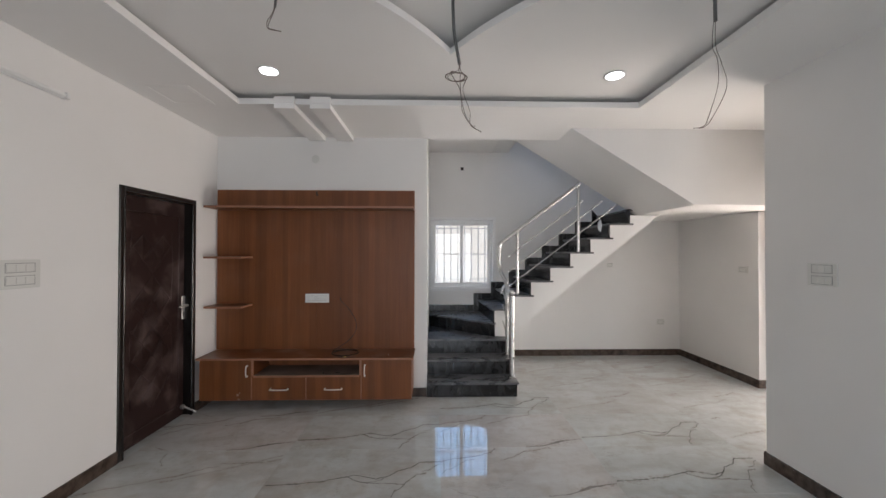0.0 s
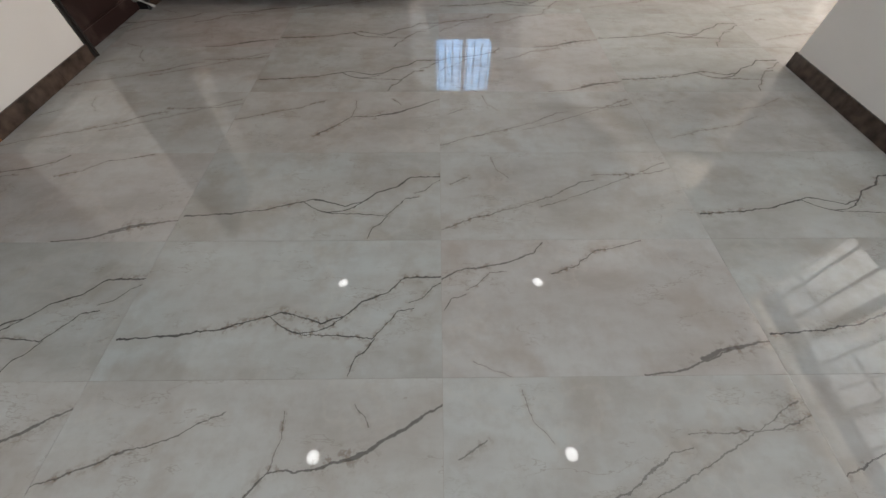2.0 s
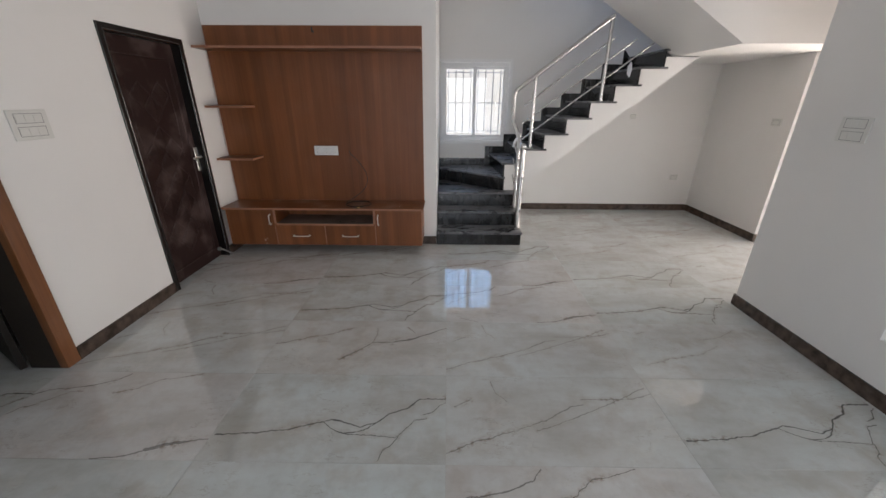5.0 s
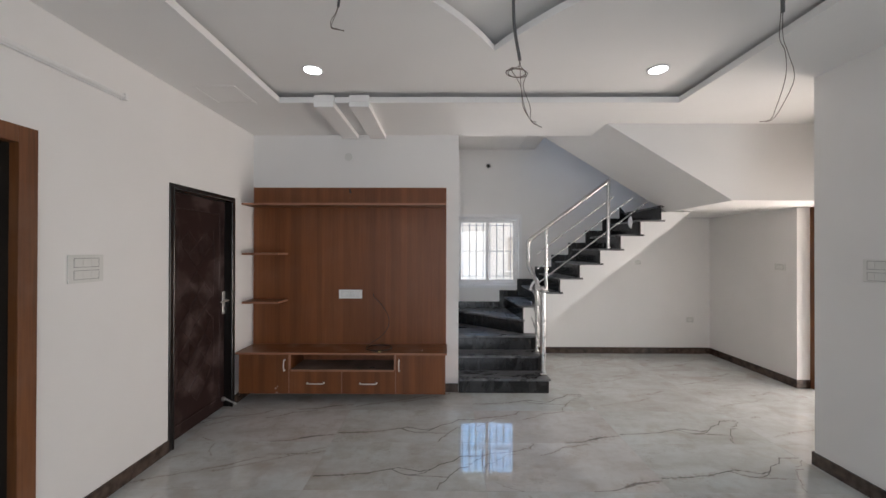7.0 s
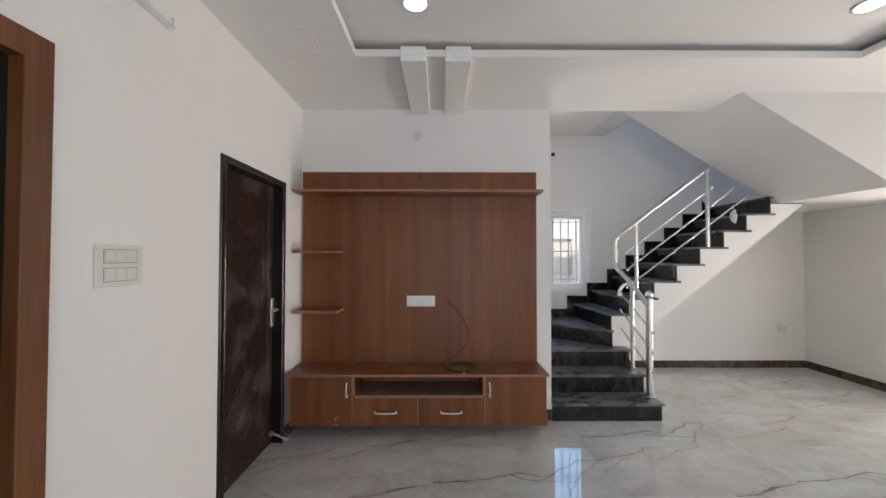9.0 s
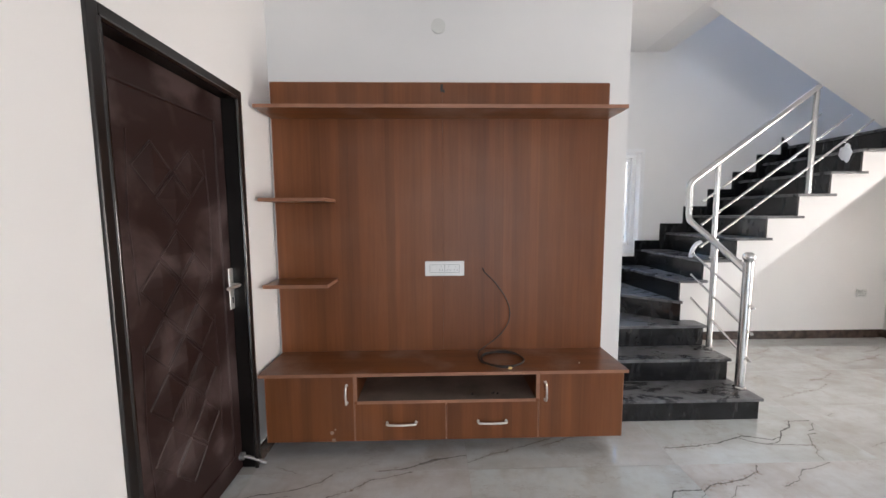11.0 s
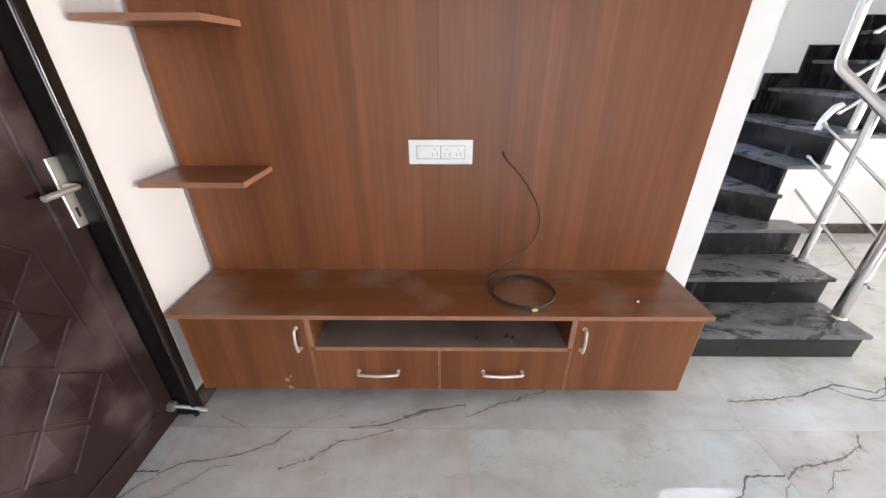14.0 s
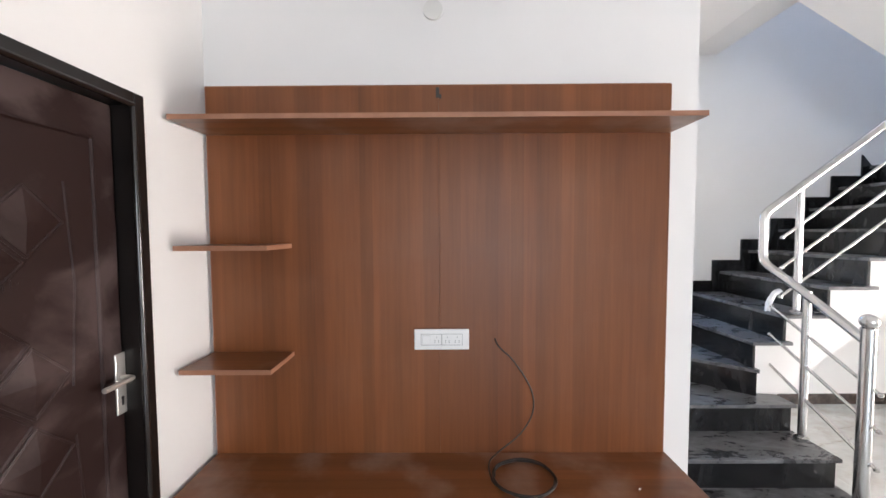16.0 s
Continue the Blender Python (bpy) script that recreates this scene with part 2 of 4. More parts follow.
NICHE = mat("dusty_niche_board", (0.20, 0.15, 0.12), 0.6, vary=0.3, scale=5)
FRAMEWOOD = wood_mat("teak_frame", (0.08, 0.027, 0.007), (0.185, 0.067, 0.018), 0.45)
BLACKPAINT = mat("black_frame_paint", (0.008, 0.006, 0.005), 0.32, vary=0.3, bump=0.05)
BLACKGLOSS = mat("glossy_black_bead", (0.012, 0.009, 0.008), 0.14, vary=0.2, spec=0.7)
DULLSTEEL = mat("dull_grey_steel", (0.34, 0.32, 0.31), 0.42, 0.6, vary=0.15)
DARKLEAF = mat("dark_doorway_board", (0.014, 0.009, 0.005), 0.6, vary=0.25, bump=0.05)
STEEL = mat("stainless_steel", (0.60, 0.595, 0.585), 0.26, 1.0, vary=0.03, scale=15, rvary=0.05, bump_scale=140)
CHROME = mat("satin_chrome", (0.78, 0.74, 0.69), 0.34, 0.75, vary=0.05)
PLASTIC = mat("white_plastic", (0.80, 0.80, 0.79), 0.3, vary=0.02)
PLATEWALL = mat("pale_switch_plate", (0.70, 0.70, 0.67), 0.35, vary=0.03)
PLASTICGREY = mat("grey_plastic_line", (0.30, 0.30, 0.30), 0.4)
BLACKPL = mat("black_cable_sheath", (0.03, 0.024, 0.02), 0.45)
WIREMAT = mat("grey_copper_wire", (0.16, 0.13, 0.11), 0.5)
PIPEMAT = mat("grey_conduit", (0.10, 0.10, 0.10), 0.5)
YELLOW = mat("yellow_tag", (0.75, 0.55, 0.22), 0.5)
WRAP = mat("clear_plastic_wrap", (0.75, 0.77, 0.8), 0.25, vary=0.1)
# tread dust, made paler to carry the window's light on the treads too
GRANITE = granite_mat("black_granite_dusty_lit", 0.02, 0.17, (1.0, 2.2, 1.0), 0.48, 0.86, 0.5, 0.22)
GRANITE_R = granite_mat("black_granite", 0.007, 0.034, (1.6, 1.6, 0.5), 0.58, 0.98, 0.5, 0.16)
BROWNMARBLE = mat("brown_marble_skirting", (0.066, 0.046, 0.036), 0.2, vary=0.55, scale=16)
GROUT = mat("tile_grout", (0.42, 0.40, 0.37), 0.8)
FACADE = mat("neighbour_render", (0.84, 0.79, 0.72), 0.8, vary=0.08, scale=0.8)
FACADEGREY = mat("neighbour_window_shade", (0.70, 0.62, 0.53), 0.6)
EARTH = mat("sandy_ground", (0.36, 0.30, 0.23), 0.9, vary=0.2, scale=0.7)
BARS = mat("painted_window_bar", (0.38, 0.38, 0.39), 0.4, vary=0.05)


def leaf_mat():
    """Maroon powder-coated steel with dust wiped about on it."""
    m = mat("maroon_steel_door", (0.075, 0.028, 0.024), 0.45, spec=0.3, vary=0.15, scale=10, bump=0.05, bump_scale=200)
    t = m.node_tree
    n, l = t.nodes, t.links
    b = n["Principled BSDF"]
    co = n.new("ShaderNodeTexCoord")
    d = n.new("ShaderNodeTexNoise")
    d.inputs["Scale"].default_value, d.inputs["Detail"].default_value, d.inputs["Distortion"].default_value = 4.5, 6, 0.5
    l.new(co.outputs["Object"], d.inputs[0])
    dr = n.new("ShaderNodeMapRange")
    dr.inputs[1].default_value, dr.inputs[2].default_value, dr.inputs[4].default_value = 0.49, 0.66, 0.5
    l.new(d.outputs[0], dr.inputs[0])
    mx = n.new("ShaderNodeMixRGB")
    mx.inputs[1].default_value, mx.inputs[2].default_value = (0.023, 0.0108, 0.0094, 1), (0.135, 0.098, 0.093, 1)
    l.new(dr.outputs[0], mx.inputs[0])
    l.new(mx.outputs[0], b.inputs["Base Color"])
    return m


MAROON = leaf_mat()


def glass_mat():
    m = bpy.data.materials.new("window_glass")
    m.use_nodes = True
    b = m.node_tree.nodes["Principled BSDF"]
    b.inputs["Transmission Weight"].default_value = 1.0
    b.inputs["Roughness"].default_value = 0.0
    b.inputs["IOR"].default_value = 1.45
    return m


GLASS = glass_mat()


def glow_mat(name, color, power):
    m = bpy.data.materials.new(name)
    m.use_nodes = True
    b = m.node_tree.nodes["Principled BSDF"]
    b.inputs["Emission Color"].default_value = (*color, 1)
    b.inputs["Emission Strength"].default_value = power
    return m


LED = glow_mat("led_disc", (1.0, 0.98, 0.95), 14.0)

PRINT_A = marble_mat("marble_tile_print_one", [
    ([(0.02, 0.15), (0.19, 0.16), (0.4, 0.19), (0.59, 0.26), (0.66, 0.24), (0.75, 0.21), (0.84, 0.24), (0.9, 0.3), (0.99, 0.34), (1.07, 0.41), (1.21, 0.415)], 1.1),
    ([(0.55, 0.245), (0.6, 0.2), (0.67, 0.165), (0.78, 0.19), (0.84, 0.24)], 0.8),
    ([(0.67, 0.165), (0.82, 0.16), (0.95, 0.15), (1.0, 0.2), (1.04, 0.255), (1.1, 0.27)], 0.6),
    ([(0.88, 0.01), (0.9, 0.07), (0.93, 0.1), (0.96, 0.15)], 0.65),
    ([(1.08, 0.3), (1.13, 0.31), (1.17, 0.37), (1.21, 0.385)], 0.55)], tone=(1.10, 1.12, 1.105), depth=0.86)
PRINT_B = marble_mat("marble_tile_print_two", [
    ([(0.0, 0.4), (0.09, 0.45), (0.24, 0.47), (0.4, 0.53), (0.45, 0.59)], 1.0),
    ([(0.01, 0.26), (0.04, 0.31), (0.1, 0.33)], 0.7),
    ([(0.1, 0.35), (0.15, 0.38), (0.2, 0.43), (0.27, 0.44)], 0.5),
    ([(0.46, 0.42), (0.58, 0.47), (0.67, 0.54), (0.78, 0.56), (0.89, 0.6)], 0.65),
    ([(0.11, 0.06), (0.17, 0.03), (0.24, 0.0)], 0.35),
    ([(0.71, 0.005), (0.8, 0.01), (0.86, 0.02), (0.98, 0.065), (1.05, 0.09), (1.12, 0.11), (1.21, 0.12)], 1.1),
    ([(0.93, 0.055), (1.0, 0.085), (1.1, 0.105)], 2.1)], tone=(1.14, 1.10, 1.08), depth=0.66)
PRINT_C = marble_mat("marble_tile_print_three", [
    ([(0.0, 0.06), (0.16, 0.13), (0.4, 0.21), (0.58, 0.29), (0.71, 0.37), (0.78, 0.38)], 0.8),
    ([(0.48, 0.2), (0.61, 0.25), (0.75, 0.31), (0.89, 0.37), (1.04, 0.44), (1.19, 0.52)], 0.65),
    ([(0.78, 0.42), (0.91, 0.42), (1.08, 0.43), (1.21, 0.47)], 0.7),
    ([(0.27, 0.56), (0.29, 0.47), (0.35, 0.4)], 0.4),
    ([(0.05, 0.36), (0.14, 0.41)], 0.8)], tone=(1.12, 1.115, 1.095), depth=0.52)
PRINT_D = marble_mat("marble_tile_print_four", [
    ([(0.5, 0.15), (0.63, 0.27), (0.68, 0.33), (0.83, 0.34), (0.96, 0.38), (1.08, 0.44), (1.21, 0.52)], 1.0),
    ([(0.83, 0.34), (0.96, 0.375), (1.08, 0.44), (1.14, 0.475)], 1.8),
    ([(0.68, 0.33), (0.7, 0.42), (0.69, 0.5)], 0.4),
    ([(0.92, 0.52), (0.96, 0.48), (0.97, 0.45)], 0.5),
    ([(0.0, 0.30), (0.08, 0.33), (0.2, 0.38), (0.36, 0.43), (0.5, 0.5)], 0.7)], tone=(1.13, 1.11, 1.08), depth=0.7)

# veins weakened in the print itself, for grazing reflection that veils the far floor
PRINT_WASHED = marble_mat("marble_tile_glare_washed", [
    ([(0.1, 0.12), (0.3, 0.19), (0.52, 0.24), (0.7, 0.33)], 0.6),
    ([(0.62, 0.4), (0.8, 0.44), (0.95, 0.53)], 0.7),
    ([(0.2, 0.47), (0.27, 0.5)], 0.9)], tone=(1.12, 1.115, 1.10), depth=0.32)

# ---- mesh helpers ----


def part(name, bm, material, parent=None, label=""):
    me = bpy.data.meshes.new(name)
    bm.normal_update()
    bm.to_mesh(me)
    bm.free()
    me.materials.append(material)
    ob = new(name, me)
    if parent is not None:
        ob.parent = parent
    if label:
        ob["label"] = label
    return ob


def smooth(ob, angle=40):
    me = ob.data
    me.polygons.foreach_set("use_smooth", [True] * len(me.polygons))
    me.set_sharp_from_angle(angle=radians(angle))
    return ob


def box(bm, x0, x1, y0, y1, z0, z1, bevel=0.0):
    vs = [bm.verts.new(p) for p in ((x0, y0, z0), (x1, y0, z0), (x1, y1, z0), (x0, y1, z0), (x0, y0, z1), (x1, y0, z1), (x1, y1, z1), (x0, y1, z1))]
    fs = [bm.faces.new([vs[i] for i in q]) for q in ((3, 2, 1, 0), (4, 5, 6, 7), (0, 1, 5, 4), (1, 2, 6, 5), (2, 3, 7, 6), (3, 0, 4, 7))]
    if bevel:
        es = {e for f in fs for e in f.edges}
        bmesh.ops.bevel(bm, geom=list(es), offset=bevel, segments=2, affect="EDGES", profile=0.5)
    return bm


def boxes(*specs, bevel=0.0):
    bm = bmesh.new()
    for s in specs:
        box(bm, *s, bevel=bevel)
    return bm


def prism(pts, axis, a, b, bevel=0.0):
    """A polygon of (u, v) pushed out from a to b along an axis."""
    bm = bmesh.new()
    put3 = {"x": lambda u, v, w: (w, u, v), "y": lambda u, v, w: (u, w, v), "z": lambda u, v, w: (u, v, w)}[axis]
    lo = [bm.verts.new(put3(u, v, a)) for u, v in pts]
    hi = [bm.verts.new(put3(u, v, b)) for u, v in pts]
    n = len(pts)
    bm.faces.new(lo[::-1])
    bm.faces.new(hi)
    for i in range(n):
        bm.faces.new((lo[i], lo[(i + 1) % n], hi[(i + 1) % n], hi[i]))
    bmesh.ops.recalc_face_normals(bm, faces=bm.faces)
    if bevel:
        bmesh.ops.bevel(bm, geom=list(bm.edges), offset=bevel, segments=2, affect="EDGES", profile=0.5)
    return bm


def tube(bm, pts, r, seg=10, caps=True):
    """A round bar along a path of points."""
    pts = [Vector(p) for p in pts]
    rings, ref = [], None
    for i, p in enumerate(pts):
        d = (pts[min(i + 1, len(pts) - 1)] - pts[max(i - 1, 0)]).normalized()
        if ref is None:
            ref = d.orthogonal().normalized()
        ref = (ref - d * ref.dot(d)).normalized()
        side = d.cross(ref)
        rings.append([bm.verts.new(p + r * (math.cos(a) * ref + math.sin(a) * side)) for a in (2 * math.pi * k / seg for k in range(seg))])
    for a, b in zip(rings, rings[1:]):
        for k in range(seg):
            bm.faces.new((a[k], a[(k + 1) % seg], b[(k + 1) % seg], b[k]))
    if caps:
        bm.faces.new(rings[0][::-1])
        bm.faces.new(rings[-1])
    return bm


def curve_pts(ctrl, steps=8):
    """Points of a smooth curve through the control points."""
    c = [Vector(p) for p in ctrl]
    c = [2 * c[0] - c[1]] + c + [2 * c[-1] - c[-2]]
    out = []
    for i in range(1, len(c) - 2):
        p0, p1, p2, p3 = c[i - 1:i + 3]
        for k in range(steps):
            t = k / steps
            out.append(0.5 * (2 * p1 + (p2 - p0) * t + (2 * p0 - 5 * p1 + 4 * p2 - p3) * t * t + (3 * p1 - p0 - 3 * p2 + p3) * t ** 3))
    out.append(c[-2])
    return out


def lathe(bm, profile, at, seg=20):
    """A turned shape: (radius, height) rows round the z axis at a place."""
    rings = [[bm.verts.new((at[0] + r * math.cos(2 * math.pi * k / seg), at[1] + r * math.sin(2 * math.pi * k / seg), at[2] + h)) for k in range(seg)] for r, h in profile]
    for a, b in zip(rings, rings[1:]):
        for k in range(seg):
            bm.faces.new((a[k], a[(k + 1) % seg], b[(k + 1) % seg], b[k]))
    bm.faces.new(rings[0][::-1])
    bm.faces.new(rings[-1])
    bmesh.ops.recalc_face_normals(bm, faces=bm.faces)
    return bm


def thing(name, at, label, category, group="", kind=""):
    ob = new(name)
    ob.empty_display_size = 0.1
    ob.location = at
    return tagged(ob, label, category, group, kind)


def under(ob, parent):
    """Hang a part, built in the world's metres, under a thing that stands elsewhere."""
    ob.parent = parent
    ob.matrix_parent_inverse = Matrix.Translation(parent.location).inverted()
    return ob


def wpart(name, bm, material, parent, label=""):
    return under(part(name, bm, material, None, label), parent)


# ---- plan ----
XL, XR = -2.43, 2.45          # hall walls
YTV, YB = 4.33, 5.9          # television wall, back wall
XS = -0.13                    # wall beside the stairs
XP = 3.78                     # passage wall
YF = -3.6                     # wall behind
ZC, ZT = 2.86, 3.14           # false ceiling, slab
T = 0.23


def structure(name, bm, material, label, category):
    return tagged(part(name, bm, material), label, category, kind="structure")


structure("ground", boxes((-60, 60, -60, 60, -0.35, -0.2)), EARTH, "sandy bare ground outside the house", "ground")
floor = structure("floor", boxes((-5.4, 4.4, YF - T, YB + T, -0.2, -0.002)), GROUT, "polished grey beige marble-look tile floor", "floor")

WALL_LABEL = "plain off-white painted wall"
# left wall with two doorways
D1A, D1B, D1T = 3.08, 3.962, 2.1
D2A, D2B, D2T = 1.2, 2.155, 2.2
structure("wall_left", boxes((XL - T, XL, YF, D2A, 0, ZT), (XL - T, XL, D2A, D2B, D2T, ZT), (XL - T, XL, D2B, D1A, 0, ZT),
                             (XL - T, XL, D1A, D1B, D1T, ZT), (XL - T, XL, D1B, YTV, 0, ZT)), WALL, WALL_LABEL, "wall")
structure("wall_television", boxes((XL - T, XS, YTV, YTV + T, 0, ZT)), WALL, WALL_LABEL, "wall")
structure("wall_stair_side", boxes((XS - T, XS, YTV + T, YB, 0, ZT)), WALL, WALL_LABEL, "wall")
WX0, WX1, WZ0, WZ1 = -0.11, 0.868, 1.03, 2.105
structure("wall_back", boxes((XS - T, WX0, YB, YB + T, 0, 5.6), (WX0, WX1, YB, YB + T, 0, WZ0), (WX0, WX1, YB, YB + T, WZ1, 5.6),
                             (WX1, 1.8, YB, YB + T, 0, 5.6), (1.8, 3.0, YB, YB + T, 0, 4.0), (1.8, 3.0, YB, YB + T, 5.0, 5.6),
                             (3.0, 4.4, YB, YB + T, 0, 5.6)), WALL, WALL_LABEL, "wall")
structure("wall_passage", boxes((XP, 4.26, 4.5, YB, 0, 5.6)), WALL, WALL_LABEL, "wall")
SWA, SWB, SWZ0, SWZ1 = 0.42, 1.97, 0.36, 1.62
structure("wall_right", boxes((XR, XR + T, YF, SWA, 0, ZT), (XR, XR + T, SWA, SWB, 0, SWZ0), (XR, XR + T, SWA, SWB, SWZ1, ZT),
                              (XR, XR + T, SWB, 2.97, 0, ZT)), WALL, WALL_LABEL, "wall")
structure("wall_entrance_side", boxes((XR + T, 4.26, 2.74, 2.97, 0, ZT)), WALL, WALL_LABEL, "wall")
structure("wall_entrance", boxes((4.03, 4.26, 2.97, 3.95, 2.09, ZT)), WALL, WALL_LABEL, "wall")
structure("wall_behind", boxes((-5.4, -1.5, YF - T, YF, 0, ZT), (1.5, XR + T, YF - T, YF, 0, ZT), (-1.5, 1.5, YF - T, YF, 2.4, ZT)), WALL, WALL_LABEL, "wall")
structure("wall_side_room", boxes((-5.4, -5.2, YF, YB + T, 0, ZT), (-5.2, XL - T, 2.9, 3.0, 0, ZT), (-5.2, XL - T, -0.6, -0.5, 0, ZT)), WALL, WALL_LABEL, "wall")
structure("wall_stairwell", boxes((1.062 - T, 1.09, 3.95, YB, ZT, 5.6), (4.26, 4.4, 3.9, YB, 2.2, 5.6)), WALL, WALL_LABEL, "wall")

# slab above everything, open over the lower flight
structure("ceiling_slab", boxes((-5.4, 4.4, YF - T, 3.95, ZT, ZT + 0.15), (-5.4, 1.06 - T, 3.95, YB + T, ZT, ZT + 0.15),
                                (0.8, 4.4, 3.9, YB + T, 5.6, 5.7)), CEIL, "plain white ceiling slab", "ceiling")

# upper flight: side wall over the passage, sloping soffit, landing
SLOPE, XLAND, ZLAND = 0.612, 2.615, 2.085
XTOP = 0.86
ZTOP = ZLAND + SLOPE * (XLAND - XTOP)
structure("wall_upper_flight", prism([(XTOP, ZTOP), (XLAND, ZLAND), (4.26, ZLAND), (4.26, 5.6), (XTOP, 5.6)], "y", 3.95, 4.03), WALL,
          "off-white side wall of the upper stair flight", "wall")
structure("upper_flight_soffit", prism([(XTOP, ZTOP), (XLAND, ZLAND), (XLAND, ZLAND + 0.2), (XTOP, ZTOP + 0.2)], "y", 4.03, 5.05), WALL,
          "off-white sloping underside of the upper stair flight", "ceiling")
structure("landing", boxes((XLAND, 4.26, 4.03, 4.943, ZLAND, ZLAND + 0.13), (2.889, 4.26, 4.943, YB, ZLAND, ZLAND + 0.13)), WALL,
          "off-white painted stair landing slab", "landing")

# false ceiling: lower ring, raised middle panel with a star-shaped recess
CX0, CX1, CY0, CY1 = -1.728, 1.745, 0.46, 3.425
ring = bmesh.new()
YE = 4.35
for s in ((XL, CX0, YF, YE - 0.02, ZC, ZC + 0.05), (CX1, XR, YF, YE, ZC, ZC + 0.05), (CX0, CX1, CY1, YE, ZC, ZC + 0.05), (CX0, CX1, YF, CY0, ZC, ZC + 0.05),
          (XR, 4.03, 2.97, 3.95, ZC, ZC + 0.05)):
    s = list(s)
    if s[0] < XS and s[3] > YTV:
        s[3] = YTV
    box(ring, *s)
box(ring, XS, CX1, YTV, YE, ZC, ZC + 0.05)
structure("ceiling", ring, CEIL, "white gypsum false ceiling with a recessed tray", "ceiling")

ZP = 2.95
SCX, SCY = 0.06, 1.94
star = []
for q in range(4):
    a0 = math.pi / 2 * q
    p0 = Vector((math.sin(a0), math.cos(a0))) * 0.83
    p1 = Vector((math.sin(a0 + math.pi / 2), math.cos(a0 + math.pi / 2))) * 0.83
    mid = (p0 + p1) * 0.5 * 0.88
    for k in range(12):
        t = k / 12
        p = (1 - t) ** 2 * p0 + 2 * t * (1 - t) * (2 * mid - (p0 + p1) * 0.5) + t * t * p1
        star.append((SCX + p.x, SCY + p.y))
pan = bmesh.new()
outer = [pan.verts.new((x, y, ZP)) for x, y in ((CX0 - 0.25, CY0 - 0.25), (CX1 + 0.25, CY0 - 0.25), (CX1 + 0.25, CY1 + 0.25), (CX0 - 0.25, CY1 + 0.25))]
inner = [pan.verts.new((x, y, ZP)) for x, y in star]
es = [pan.edges.new((l[i], l[(i + 1) % len(l)])) for l in (outer, inner) for i in range(len(l))]
bmesh.ops.triangle_fill(pan, use_beauty=True, use_dissolve=False, edges=es)
up = bmesh.ops.extrude_face_region(pan, geom=list(pan.faces))
bmesh.ops.translate(pan, verts=[v for v in up["geom"] if isinstance(v, bmesh.types.BMVert)], vec=(0, 0, 0.045))
bmesh.ops.recalc_face_normals(pan, faces=pan.faces)
structure("ceiling_panel", pan, CEIL, "white gypsum ceiling panel with a star cut-out", "ceiling")
structure("ceiling_star_back", boxes((SCX - 1.1, SCX + 1.1, SCY - 1.1, SCY + 1.1, 3.05, 3.09)), CEIL, "white recess above the star cut-out", "ceiling")

# two plaster bars from the tray's edge to the wall
for x0 in (-1.42, -1.115):
    b = boxes((x0, x0 + 0.175, CY1 - 0.025, YTV - 0.02, ZC - 0.045, ZC), (x0, x0 + 0.175, CY1 - 0.025, CY1 - 0.002, ZC, ZC + 0.06), bevel=0.004)
    tagged(part("plaster_bar", b, CEIL), "white plaster bar on the false ceiling", "ceiling trim", "plaster bars", "structure")

hatch = thing("ceiling_hatch", (-2.1, 3.26, ZC), "white access hatch in the false ceiling", "hatch")
wpart("frame", boxes((-2.27, -1.93, 3.09, 3.11, ZC - 0.005, ZC), (-2.27, -1.93, 3.41, 3.43, ZC - 0.005, ZC), (-2.27, -2.25, 3.11, 3.41, ZC - 0.005, ZC), (-1.95, -1.93, 3.11, 3.41, ZC - 0.005, ZC)), CEIL, hatch)
wpart("panel", boxes((-2.245, -1.955, 3.115, 3.405, ZC - 0.004, ZC)), CEIL, hatch)


# ---- skirting of brown marble ----
def skirting(p, q, out):
    p, q, out = Vector(p), Vector(q), Vector(out)
    d = (q - p)
    length = d.length
    d.normalize()
    base = thing("baseboard", (p.x, p.y, 0), "dark brown marble skirting tiles along the wall", "baseboard", kind="structure")
    a = 0.0
    while a < length - 0.01:
        b = min(a + 0.6, length)
        u, v = p + d * (a + 0.001), p + d * (b - 0.001)
        w = u + out * 0.013
        x = v + out * 0.013
        xs, ys = [k.x for k in (u, v, w, x)], [k.y for k in (u, v, w, x)]
        wpart("tile", boxes((min(xs), max(xs), min(ys), max(ys), 0.0, 0.095), bevel=0.0015), BROWNMARBLE, base)
        a = b


skirting((XL, D2B), (XL, D1A), (1, 0))
skirting((XL, D1B), (XL, YTV), (1, 0))
skirting((XL, YF), (XL, D2A), (1, 0))
skirting((XL + 0.02, YTV), (XS, YTV), (0, -1))
skirting((0.9, YB), (XP, YB), (0, -1))
skirting((XP, 4.5), (XP, YB), (-1, 0))
skirting((XP - 0.013, 4.5), (3.925, 4.5), (0, -1))
skirting((XR, YF), (XR, 2.97), (-1, 0))
skirting((XR - 0.013, 2.97), (4.0, 2.97), (0, 1))


# ---- floor tiles, 1.2 by 0.605 m ----
def tile_mesh(material, w, h):
    bm = boxes((0.0006, w - 0.0006, 0.0006, h - 0.0006, -0.0015, 0.0), bevel=0.0)
    me = bpy.data.meshes.new("tile")
    bm.to_mesh(me)
    bm.free()
    me.materials.append(material)
    return me


